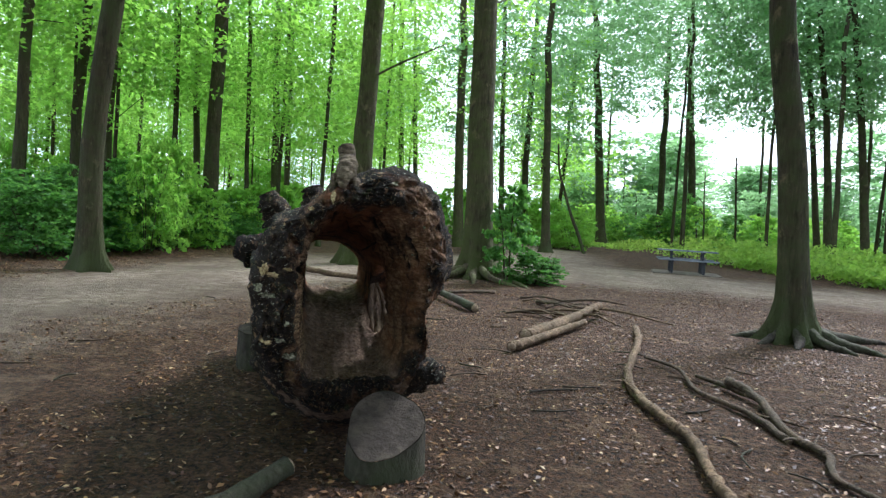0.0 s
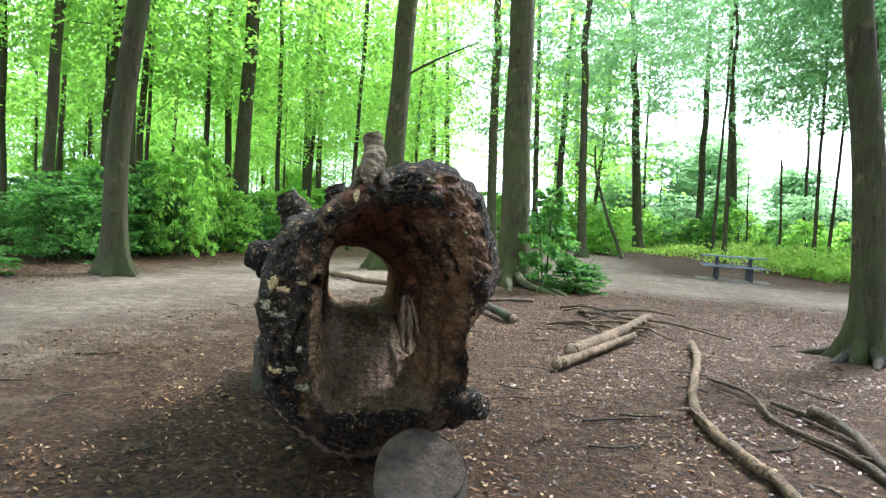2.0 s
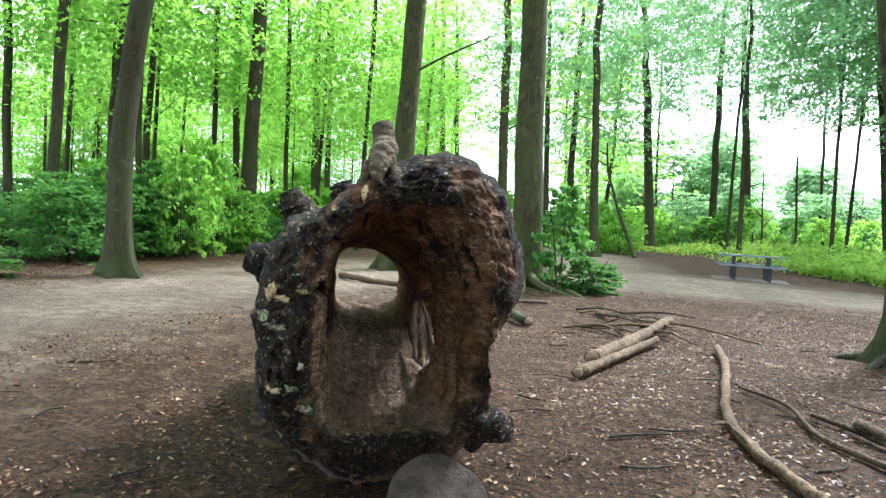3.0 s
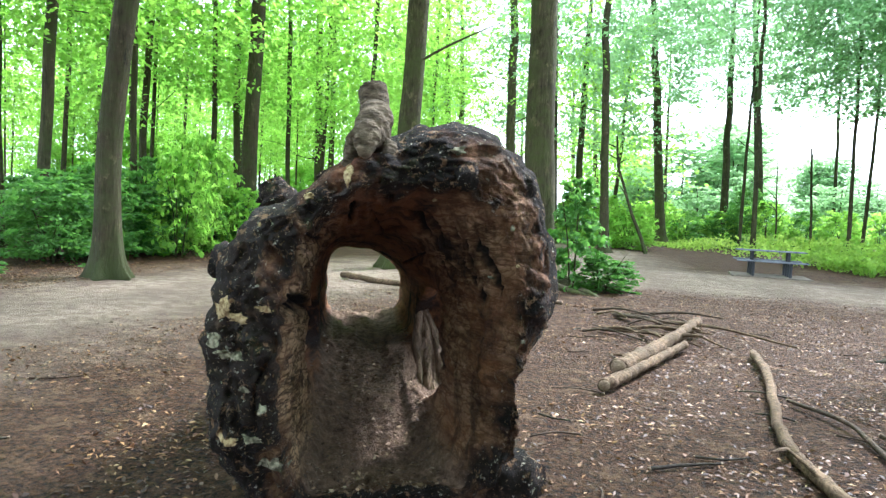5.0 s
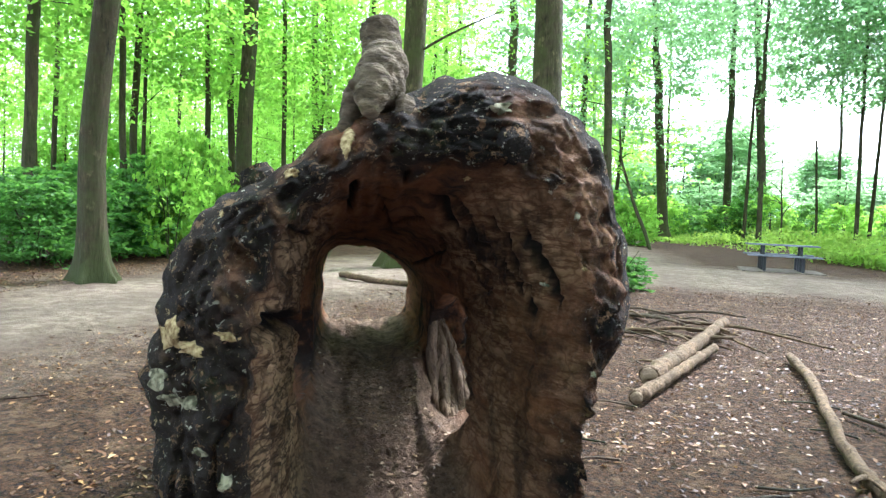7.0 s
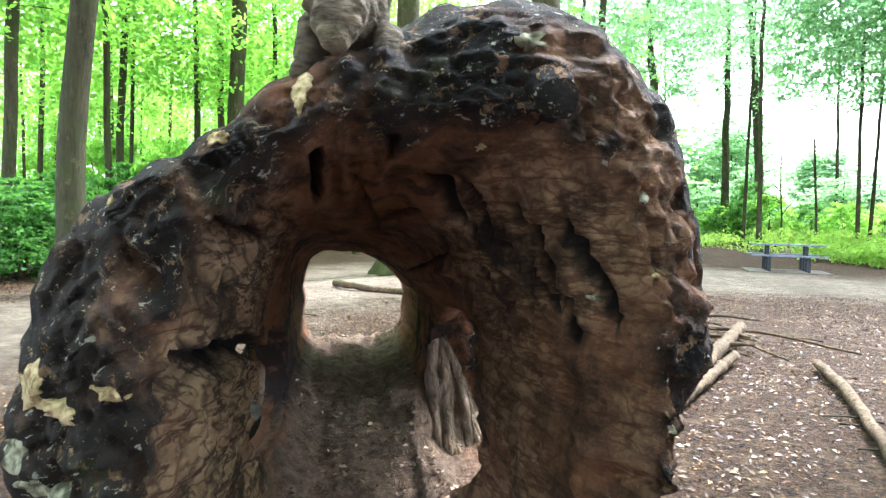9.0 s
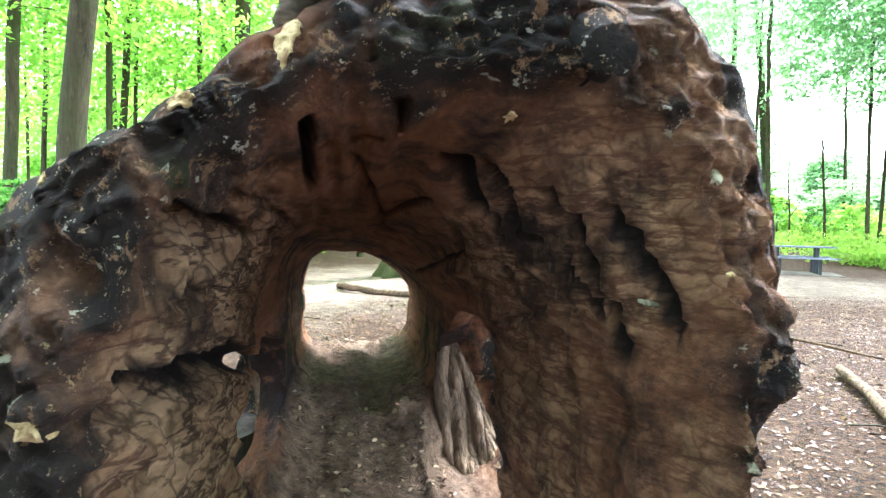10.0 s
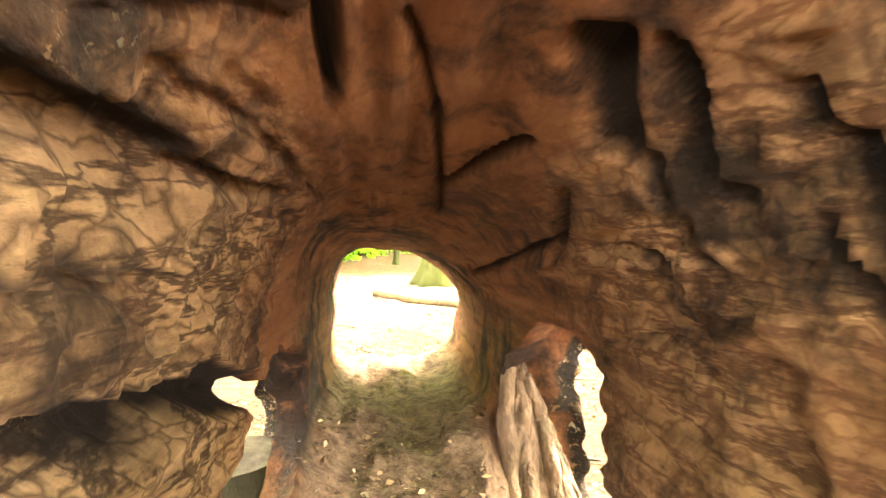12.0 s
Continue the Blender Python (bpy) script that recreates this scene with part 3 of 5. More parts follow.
def add_log():
    done = make_log()
    # the second gap, high on the unseen flank, is added to light the floor
    gaps = [(log_point(0.43, 0.72, 0.95), (0.28, 0.42, 0.31), 20, 1.0), (log_point(0.64, 0.98, 0.92), (0.20, 0.30, 0.18), 20, 2.0),
            (log_point(-0.36, 0.77, 0.99), (0.26, 0.46, 0.17), 20, 5.0), (log_point(-0.43, 0.50, 1.62), (0.25, 0.85, 0.29), 20, 7.0),
            (log_point(0.60, 0.815, 0.18), (0.19, 0.36, 0.06), 20, 9.0)]
    for c, size, rz, seed in gaps:
        for step in range(6):                       # a clean cut can need a slightly shifted tool
            raw = new("raw", done)
            tool = cutter(c + Vector((0.003, 0.002, -0.004)) * step, size, rz + 0.7 * step, seed)
            md = raw.modifiers.new("cut", "BOOLEAN")
            md.operation, md.object, md.solver = "DIFFERENCE", tool, "FAST"
            out = bpy.data.meshes.new_from_object(raw.evaluated_get(bpy.context.evaluated_depsgraph_get()))
            back = (tool.matrix_basis @ Matrix.Diagonal((0.7, 0.7, 0.7, 1))).inverted()
            before = sum((back @ v.co).length < 1 for v in done.vertices)
            after = sum((back @ v.co).length < 1 for v in out.vertices)
            bpy.data.objects.remove(raw)
            bpy.data.objects.remove(tool)
            if len(out.vertices) > 0.7 * len(done.vertices) and after <= before * 0.02:
                done = out
                break
    off = Vector((LOG_C.x, LOG_C.y, 0))
    val = np.zeros(len(done.vertices), np.float32)
    tan, earth, cut = val.copy(), val.copy(), val.copy()
    for v in done.vertices:
        q = v.co - off
        u, d = q.dot(LOG_R), q.dot(LOG_A)
        a = math.atan2(v.co.z - 0.8, u)
        r = math.hypot(u, v.co.z - 0.8)
        dd = d
        for _ in range(3):
            L, R, T, B = hollow_size(dd)
            ap = math.atan2((v.co.z - (T + B) / 2) / ((T - B) / 2), u / (R if u > 0 else L)) % (2 * math.pi)
            dd = d - sawn_slant(ap, 0.5) * max(0, 1 - max(0, dd) / 0.8)
        pw = section_power(math.cos(ap), math.sin(ap), dd)
        far = ((abs(u) / (R if u > 0 else L)) ** pw + (abs(v.co.z - (T + B) / 2) / ((T - B) / 2)) ** pw) ** (1 / pw)
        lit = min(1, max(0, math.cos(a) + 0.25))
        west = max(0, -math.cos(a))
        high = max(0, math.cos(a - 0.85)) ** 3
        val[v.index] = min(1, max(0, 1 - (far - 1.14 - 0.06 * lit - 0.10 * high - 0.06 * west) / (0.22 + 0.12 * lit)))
        val[v.index] *= min(1, max(0, (dd + 0.02 + 0.05 * lit + 0.05 * high + 0.05 * west + 0.10 * noise.noise((a * 5, d * 7, 2)) + 0.05 * noise.noise((a * 16, d * 20, 4))) / 0.16))
        if d > 0.3 and r < outer_at(a, d) - 0.05:
            val[v.index] = max(val[v.index], 0.95)
        if d > 1.2 and math.sin(ap) < -0.5 and far < 1.5:
            val[v.index] = 1.0
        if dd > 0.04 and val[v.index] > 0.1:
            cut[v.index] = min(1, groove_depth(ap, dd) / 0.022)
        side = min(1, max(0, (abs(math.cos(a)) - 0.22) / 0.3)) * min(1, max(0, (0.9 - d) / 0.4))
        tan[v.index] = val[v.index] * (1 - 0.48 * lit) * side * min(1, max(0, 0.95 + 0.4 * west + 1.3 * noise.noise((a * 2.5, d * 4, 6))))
        earth[v.index] = val[v.index] * min(1, max(0, (-math.sin(ap) - 0.62) / 0.15)) if d > 0.15 else 0.0
        v.co = q
    at = done.attributes.new("inside", "FLOAT", "POINT")
    at.data.foreach_set("value", val)
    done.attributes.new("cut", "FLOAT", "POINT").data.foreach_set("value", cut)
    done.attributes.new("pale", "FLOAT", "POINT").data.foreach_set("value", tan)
    done.attributes.new("earth", "FLOAT", "POINT").data.foreach_set("value", earth)
    done.materials.clear()
    done.name = "trunk_shell"
    for f in done.polygons:
        f.use_smooth = True
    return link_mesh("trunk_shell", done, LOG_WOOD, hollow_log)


add_log()


# ---- trees ----
CROWNS = [crown_mesh("crown", 10 + i, 4.6, 17, 5.2, 360, 26, 0.15, LEAF_BRIGHT, twig=1.3) for i in range(3)]
CROWNS_COOL = [crown_mesh("crown", 20 + i, 5.5, 19, 5.2, 400, 26, 0.2, LEAF_HAZY, twig=1.3) for i in range(3)]
CROWNS_FAR = [crown_mesh("crown", 80 + i, 1.0, 17, 5.0, 150, 34, 0.42, LEAF_HAZY) for i in range(2)]
YOUNG = [crown_mesh("crown", 30 + i, 3.0, 12, 2.8, 140, 29, 0.15, LEAF_BRIGHT, taper=0.3) for i in range(4)]
YOUNG_COOL = [crown_mesh("crown", 40 + i, 0.5, 6.5, 2.3, 120, 40, 0.19, LEAF_HAZY, taper=0.4) for i in range(3)]
WOODS_FAR = [crown_mesh("crown", 84 + i, 4.0, 17, 5.2, 150, 34, 0.26, LEAF_BRIGHT) for i in range(3)]
# dark crowns for the unseen trees added to keep light off the foreground
SHADE_CANOPY = [crown_mesh("crown", 94 + i, 4.6, 17, 5.2, 150, 22, 0.36, LEAF_DARK) for i in range(2)]
TRUNKS = {}


def trunk_bm(base, mid, top, r, height=17.0, flare=0.7, lobes=5, seed=0, sides=14):
    kx, kz = (0.0, mid[0] - base[0], top[0] - base[0]), (0.0, mid[1], top[1])
    drift = (kx[2] - kx[1]) / (kz[2] - kz[1])
    bend = (kx[1] / kz[1] + drift) / 2
    line = []
    for z in (-0.15, 0.0, 0.12, 0.3, 0.55, *np.arange(1.0, height, 0.6)):
        if z < kz[1]:
            s = z / kz[1]
            x = kx[1] * (s + (s * s - s) * (bend * kz[1] / kx[1] - 1 if abs(kx[1]) > 0.02 else 0))
        else:
            x = kx[1] + (z - kz[1]) * (drift if z < kz[2] else drift * 0.9)
        w = max(0, z) * 0.012
        line.append(Vector((x + w * noise.noise((z * 0.5, seed, 0)), w * noise.noise((z * 0.5, seed, 5)), z)))
    zs = [p.z for p in line]
    n = len(line) - 1

    def rad(s):
        z = zs[min(n, round(s * n))]
        return r * (1.08 - 0.035 * max(z, 0)) + r * flare * math.exp(-max(z, 0) / 0.28) if z < 16 else r * 0.4

    def lob(s, a):
        z = zs[min(n, round(s * n))]
        k = math.exp(-max(z, 0) / 0.45) * 0.34 * min(1, flare * 1.4)
        return 1 + k * math.cos(lobes * a + seed) + k * 0.5 * math.cos((lobes + 2) * a + 2.1 * seed) + 0.03 * math.cos(2 * a + z * 0.7)

    bm = bmesh.new()
    tube(bm, line, rad, sides, 0.06, seed, lob)
    return bm, line


def tree(base, mid, top, r, crown=None, bark=None, flare=0.7, lobes=5, seed=0, sides=14, turn=0.0, lift=0.0, limbs=2, label="tall beech tree with a straight grey-brown trunk", crown_scale=1.0):
    e = empty("tree", base[0], base[1])
    bm, line = trunk_bm(base, mid, top, r, flare=flare, lobes=lobes, seed=seed, sides=sides)
    part("trunk", bm, bark or BARK, e)
    rng = random.Random(seed * 7 + 1)
    for i in range(limbs):
        z = rng.uniform(3.4, 8.5)
        p = min(line, key=lambda q: abs(q.z - z))
        a = rng.uniform(0, 6.28)
        ln = rng.uniform(1.4, 3.2)
        pts = [p]
        for k in range(3):
            q = pts[-1] + Vector((math.cos(a) * ln / 3, math.sin(a) * ln / 3, rng.uniform(0.0, 0.5)))
            a += rng.uniform(-0.5, 0.5)
            pts.append(q)
        lb = bmesh.new()
        tube(lb, smooth_line(pts, 9), lambda s: r * 0.11 * (1 - 0.8 * s) + 0.006, 6, 0.2, i)
        part("branch", lb, bark or BARK, e)
    if crown:
        c = link_mesh("crown", crown, None, e)
        c.matrix_basis = pose(top[0] - base[0], 0, lift, 0, 0, turn) @ Matrix.Diagonal((crown_scale, crown_scale, 1, 1))
    return tagged(e, label, "tree")


tree((-7.43, 13.32), (-7.46, 2.29), (-7.17, 4.75), 0.19, CROWNS[0], BARK_DARK, 0.8, 5, 1, 20, 10, 0.6, label="dark leaning beech trunk at the edge of the path")
tree((-9.25, 21.33), (-9.32, 3.19), (-9.13, 7.43), 0.225, CROWNS[1], BARK_DARK, 0.3, 4, 2, 16, 80, label="dark slightly crooked beech tree behind a leafy shrub")
tree((-3.98, 18.31), (-3.85, 2.38), (-3.73, 6.52), 0.262, CROWNS[2], None, 0.8, 5, 3, 18, 140, 1.5, label="mossy green beech trunk beside the sandy path")
tree((-0.76, 17.11), (-0.83, 2.44), (-0.95, 6.17), 0.30, CROWNS[0], None, 1.1, 6, 4, 26, 200, 2.5, label="stout mossy beech trunk with spreading surface roots")
tree((-2.55, 31.36), (-2.75, 4.75), (-2.94, 10.98), 0.217, CROWNS[1], None, 0.4, 4, 5, turn=33, lift=1)
tree((1.39, 31.57), (1.12, 4.96), (0.86, 11.13), 0.177, CROWNS_COOL[0], BARK_DARK, 0.5, 4, 6, turn=73, lift=2)
tree((5.44, 44.35), (4.84, 6.72), (4.03, 15.55), 0.29, CROWNS_COOL[1], None, 1.2, 5, 7, turn=10, lift=3)
tree((9.98, 48.81), (9.79, 7.5), (9.61, 17.19), 0.258, CROWNS_COOL[2], BARK_DARK, 0.4, 4, 8, turn=110, lift=3.6)
tree((12.42, 49.77), (11.89, 7.72), (10.92, 17.54), 0.30, CROWNS_COOL[0], BARK_DARK, 0.4, 4, 9, turn=210, lift=4.2)
tree((3.72, 11.52), (3.50, 2.58), (3.22, 4.36), 0.168, CROWNS[2], BARK_DARK, 1.25, 7, 10, 30, 50, 2.2, label="dark beech trunk with flaring mossy root base")
tree((14.28, 33.76), (13.8, 5.83), (12.91, 12.14), 0.169, CROWNS_COOL[1], BARK_DARK, 0.4, 4, 11, turn=300, lift=1.2)
tree((15.61, 33.12), (14.98, 5.8), (14.12, 11.94), 0.177, CROWNS_COOL[2], BARK_DARK, 0.4, 4, 12, turn=20, lift=0.8)
tree((15.56, 37.57), (14.97, 4.91), (13.95, 13.46), 0.161, CROWNS_COOL[0], BARK_DARK, 0.4, 4, 13, turn=90, lift=1.4)
tree((-11.33, 16.15), (-11.27, 3.73), (-11.11, 5.63), 0.125, YOUNG[0], BARK_DARK, 0.3, 4, 14, lift=1.5)
tree((-11.35, 18.04), (-11.35, 3.41), (-11.09, 6.27), 0.13, YOUNG[1], BARK_DARK, 0.3, 4, 15, lift=2)
tree((-11.83, 20.15), (-11.88, 3.74), (-11.7, 6.98), 0.10, YOUNG[2], BARK_DARK, 0.3, 4, 16, lift=2)
tree((-12.14, 25.81), (-12.24, 3.61), (-12.38, 8.89), 0.13, YOUNG[3], BARK_DARK, 0.3, 4, 17, lift=2)
tree((-10.97, 30.75), (-11.1, 4.28), (-11.28, 10.6), 0.168, CROWNS[0], None, 0.3, 4, 18, turn=50)
tree((-11.19, 32.81), (-11.29, 4.53), (-11.35, 11.3), 0.139, CROWNS[1], None, 0.3, 4, 19, turn=120)
tree((-7.18, 42.2), (-7.62, 7.62), (-8.0, 14.56), 0.196, CROWNS[2], None, 0.3, 4, 20, turn=10)
tree((-6.59, 44.33), (-7.1, 8.0), (-7.54, 15.3), 0.169, CROWNS[0], BARK_DARK, 0.3, 4, 21, turn=170)
tree((-0.8, 38.85), (-1.03, 4.17), (-1.32, 10.46), 0.16, CROWNS_COOL[1], BARK_DARK, 0.3, 4, 22, turn=120)
tree((0.56, 40.86), (0.31, 4.4), (0.36, 11.02), 0.2, CROWNS_COOL[2], BARK_DARK, 0.3, 4, 23, turn=60)


for i, (x, y) in enumerate([(8.5, 36.5), (18.5, 37.0), (20.5, 43.0), (7.0, 54.0), (17.0, 50.0), (13.0, 30.5)]):
    tree((x, y), (x - 0.1, 4.0), (x - 0.3, 10.0), 0.11, CROWNS_COOL[i % 3], BARK_DARK, 0.3, 4, 40 + i, turn=60 * i, lift=(3.5, 2.0, 2.0, 6.0, 4.0, 2.5)[i])


# ---- woodland filling the distance ----
def far_tree(x, y, r, crown, bark, seed, lift=0.0, turn=0.0, scale=1.0, tall=1.0, label="slender woodland tree among many others", group="trees of the wood"):
    rng = random.Random(seed)
    lean = rng.uniform(-0.05, 0.05)
    e = empty("tree", x, y)
    key = seed % 7
    if key not in TRUNKS:
        bm, line = trunk_bm((0, 0), (lean * 3, 3), (lean * 9, 9), 0.1, 15, 0.3, 4, key, 8)
        TRUNKS[key] = part("trunk", bm, BARK_DARK, e)
        t = TRUNKS[key]
    else:
        t = new("trunk", TRUNKS[key].data)
        t.parent = e
    t.matrix_basis = Matrix.Diagonal((r / 0.1, r / 0.1, tall, 1))
    c = link_mesh("crown", crown, None, e)
    c.matrix_basis = pose(0, 0, lift, 0, 0, turn) @ Matrix.Diagonal((scale, scale, 1, 1))
    return tagged(e, label, "tree", group)


wood = random.Random(4)
spots = []


def free_spot(x, y, gap):
    if all((x - a) ** 2 + (y - b) ** 2 > gap * gap for a, b in spots):
        spots.append((x, y))
        return True
    return False


count = 0
while count < 76:                                   # young beeches of the dense wood beside the path
    y = wood.uniform(9, 52)
    x = wood.uniform(-34, -8.9) if y < 24 else wood.uniform(-34, -5.5 - (y - 24) * 0.05)
    if y - 9 < (-x - 9) * 0.25 or not free_spot(x, y, 1.25):
        continue
    far_tree(x, y, wood.uniform(0.035, 0.10), YOUNG[count % 4], BARK_DARK, count, wood.uniform(0.2, 2.2), wood.uniform(0, 360), wood.uniform(0.8, 1.2))
    count += 1
for i in range(26):                                 # young leafy trees that fill the depth of the wood
    far_tree(wood.uniform(-46, -13), wood.uniform(26, 56), wood.uniform(0.03, 0.06), YOUNG[i % 4], BARK_DARK, i, wood.uniform(-2.9, -1.6), wood.uniform(0, 360), wood.uniform(1.0, 1.5), 0.8, "young leafy beech deep in the wood")
for i in range(26):                                 # tall trees further back
    x, y = wood.uniform(-55, 3), wood.uniform(50, 82)
    if free_spot(x, y, 3):
        far_tree(x, y, wood.uniform(0.14, 0.26), WOODS_FAR[i % 3], BARK_DARK, i, wood.uniform(-2.5, 0.5), wood.uniform(0, 360), 1.2, 1.0, "tall beech tree deep in the wood")
for i in range(30):                                 # low wood across the clearing
    az = radians(wood.uniform(2, 40))
    d = wood.uniform(60, 95)
    far_tree(0.1 + d * math.sin(az), d * math.cos(az), 0.1, CROWNS_FAR[i % 2], BARK_DARK, i, 0.0, wood.uniform(0, 360), 1.3, 0.9, "low leafy tree on the far side of the clearing", "trees of the far bank")
for e in [o for o in bpy.data.objects if o.get("group") == "trees of the far bank"]:
    e.matrix_basis = e.matrix_basis @ Matrix.Diagonal((0.8, 0.8, wood.uniform(0.5, 0.66), 1))
for i in range(14):
    az = radians(wood.uniform(36, 62))
    d = wood.uniform(24, 60)
    x, y = d * math.sin(az), d * math.cos(az)
    if free_spot(x, y, 3):
        far_tree(x, y, 0.15, CROWNS_COOL[i % 3], BARK_DARK, i, wood.uniform(-2, 0), wood.uniform(0, 360), 1.1, 1.0, "tall tree beside the clearing")
for i, (x, y, up) in enumerate(((12.4, 36.0, 3.4), (16.8, 33.0, 1.6), (9.0, 41.0, 5.5), (14.6, 40.0, 4.2), (18.5, 38.0, 2.0))):
    far_tree(x, y, 0.09, CROWNS_COOL[(i + 1) % 3], BARK_DARK, i + 3, up, 67 * i, 0.95, 1.0, "tall slender tree beside the clearing")
for i in range(26):                                 # unseen trees added round and behind the start, to shade trunk and soil
    a = 2 * math.pi * i / 26
    d = wood.uniform(6, 16)
    x, y = d * math.sin(a) * 1.1, -3 + d * math.cos(a) * 0.8
    if y > 2.5 and abs(x) < 9:
        continue
    far_tree(x, y, wood.uniform(0.15, 0.25), SHADE_CANOPY[i % 2], BARK_DARK, i, wood.uniform(0.0, 2.0), wood.uniform(0, 360), 1.2, 1.0, "unseen added tree whose crown shades the trunk and soil")


# two more unseen trees, added to shade the near ground on the left
for i, (x, y) in enumerate(((-8.2, 0.8), (-5.2, -2.4))):
    far_tree(x, y, 0.2, SHADE_CANOPY[i % 2], BARK_DARK, i, 0.2, 70 * i, 1.2, 1.0, "unseen added tree whose crown shades the trunk and soil")
for i in range(26):
    f = wood.random()
    x, y = 1.5 + f * 30 + wood.uniform(-1, 1), 54 - f * 14 + wood.uniform(0, 14)
    e = far_tree(x, y, 0.07, YOUNG_COOL[i % 3], BARK_DARK, i, 0.0, wood.uniform(0, 360), wood.uniform(0.9, 1.4), 0.42, "light green sapling on the far side of the clearing", "saplings across the clearing")
    e.matrix_basis = e.matrix_basis @ Matrix.Diagonal((1, 1, wood.uniform(0.55, 0.85), 1))



# ---- shrubs and herbs ----
def shrub_mesh(seed, height, radius, stems, per, size, material):
    rng = np.random.default_rng(seed)
    az = rng.random(stems) * 2 * math.pi
    z = height * rng.random(stems) ** 0.8
    prof = np.sqrt(np.clip(1 - (z / height - 0.35) ** 2 / 0.5, 0.05, 1))
    ln = radius * prof * (0.5 + 0.5 * rng.random(stems))
    o = np.stack([np.cos(az) * ln * 0.45, np.sin(az) * ln * 0.45, z * 0.92], 1)
    d = np.stack([np.cos(az), np.sin(az), rng.uniform(-0.2, 0.7, stems)], 1)
    return leaf_mesh("foliage", *sprays(rng, o, d, ln * 0.62, per, size, 0.3, 0.9), material)


def stems_bm(seed, height, radius, n, r):
    rng = random.Random(seed)
    bm = bmesh.new()
    for i in range(n):
        a = rng.uniform(0, 6.28)
        k = radius * rng.uniform(0.15, 0.7)
        tube(bm, smooth_line([(0.08 * math.cos(a), 0.08 * math.sin(a), -0.05), (k * 0.4 * math.cos(a), k * 0.4 * math.sin(a), height * 0.4), (k * math.cos(a), k * math.sin(a), height * rng.uniform(0.7, 0.95))], 6), lambda s: r * (1 - 0.7 * s), 5)
    return bm


SHRUBS = [shrub_mesh(50 + i, 2.7, 1.35, 140, 26, 0.13, LEAF_DARK) for i in range(3)]
SHRUBS_LIGHT = [shrub_mesh(60 + i, 2.0, 1.2, 100, 22, 0.13, LEAF_BRIGHT) for i in range(2)]
HOLLY = shrub_mesh(70, 1.75, 0.62, 90, 26, 0.11, LEAF_DARK)
STEMS = {}


def shrub(x, y, mesh, h=1.0, w=1.0, turn=0.0, label="dense dark green shrub beside the path", group="shrubs by the path"):
    e = empty("shrub", x, y, 0, turn)
    f = link_mesh("foliage", mesh, None, e)
    f.matrix_basis = Matrix.Diagonal((w, w, h, 1))
    for k in range(3):
        if k not in STEMS:
            STEMS[k] = part("stem", stems_bm(3 + k, 2.2, 1.0, 1, 0.022), BARK_DARK, e)
            st = STEMS[k]
        else:
            st = new("stem", STEMS[k].data)
            st.parent = e
        st.matrix_basis = Matrix.Diagonal((w, w, h * 0.9, 1))
    return tagged(e, label, "shrub", group)


hedge = random.Random(9)
for i in range(15):
    f = i / 14
    x, y = -9.6 - 0.3 * math.sin(f * 5) + hedge.uniform(-0.5, 0.3), 14.6 + f * 9.5
    shrub(x, y, SHRUBS[i % 3], hedge.uniform(0.35, 1.05), hedge.uniform(0.75, 1.15), hedge.uniform(0, 360))
for x, y, h in ((-8.75, 17.2, 1.25), (-9.0, 18.2, 1.5), (-9.25, 19.4, 1.35), (-8.9, 20.2, 0.9)):
    shrub(x, y, SHRUBS_LIGHT[int(y) % 2], h, 0.8, 50 * y, "bright green leafy bush at the edge of the path")
for i in range(9):
    shrub(-10.5 - hedge.uniform(0, 6), 11 + i * 1.2, SHRUBS[i % 3], hedge.uniform(0.5, 0.8), 1.0, hedge.uniform(0, 360), "dark green shrub in the shade of the wood")
for i in range(12):
    shrub(-8.8 - hedge.uniform(0, 3.5), 21.5 + i * 1.1, SHRUBS_LIGHT[i % 2], hedge.uniform(0.8, 1.2), 1.1, hedge.uniform(0, 360), "bright green leafy shrub at the edge of the wood")
for i in range(14):
    shrub(-13 - hedge.uniform(0, 17), 22 + hedge.uniform(0, 26), SHRUBS_LIGHT[i % 2], hedge.uniform(1.3, 2.3), hedge.uniform(1.2, 1.7), hedge.uniform(0, 360), "tall bright green bush deep in the wood")
for i in range(16):
    shrub(-7 + i * 0.8 + hedge.uniform(-1, 1), 36 + hedge.uniform(0, 12), SHRUBS_LIGHT[i % 2], hedge.uniform(0.9, 1.5), 1.3, hedge.uniform(0, 360), "bright green leafy shrub at the edge of the wood")
for i in range(30):
    f = i / 29
    shrub(3 + f * 24 + hedge.uniform(-1, 1), 53 - f * 24 + hedge.uniform(0, 9), SHRUBS_LIGHT[i % 2], hedge.uniform(0.7, 1.6), 1.3, hedge.uniform(0, 360), "light green bush on the far side of the clearing", "bushes across the clearing")
shrub(-0.05, 16.3, HOLLY, 1.25, 1.0, 0, "young holly bush with glossy leaves at a tree foot", "holly")
shrub(0.45, 16.2, HOLLY, 0.42, 0.85, 100, "low holly sprig with glossy leaves at a tree foot", "holly")
shrub(0.8, 16.6, HOLLY, 0.36, 0.75, 200, "low holly sprig with glossy leaves at a tree foot", "holly")
shrub(-8.9, 12.0, HOLLY, 0.3, 1.0, 40, "low green plant at the edge of the path", "holly")


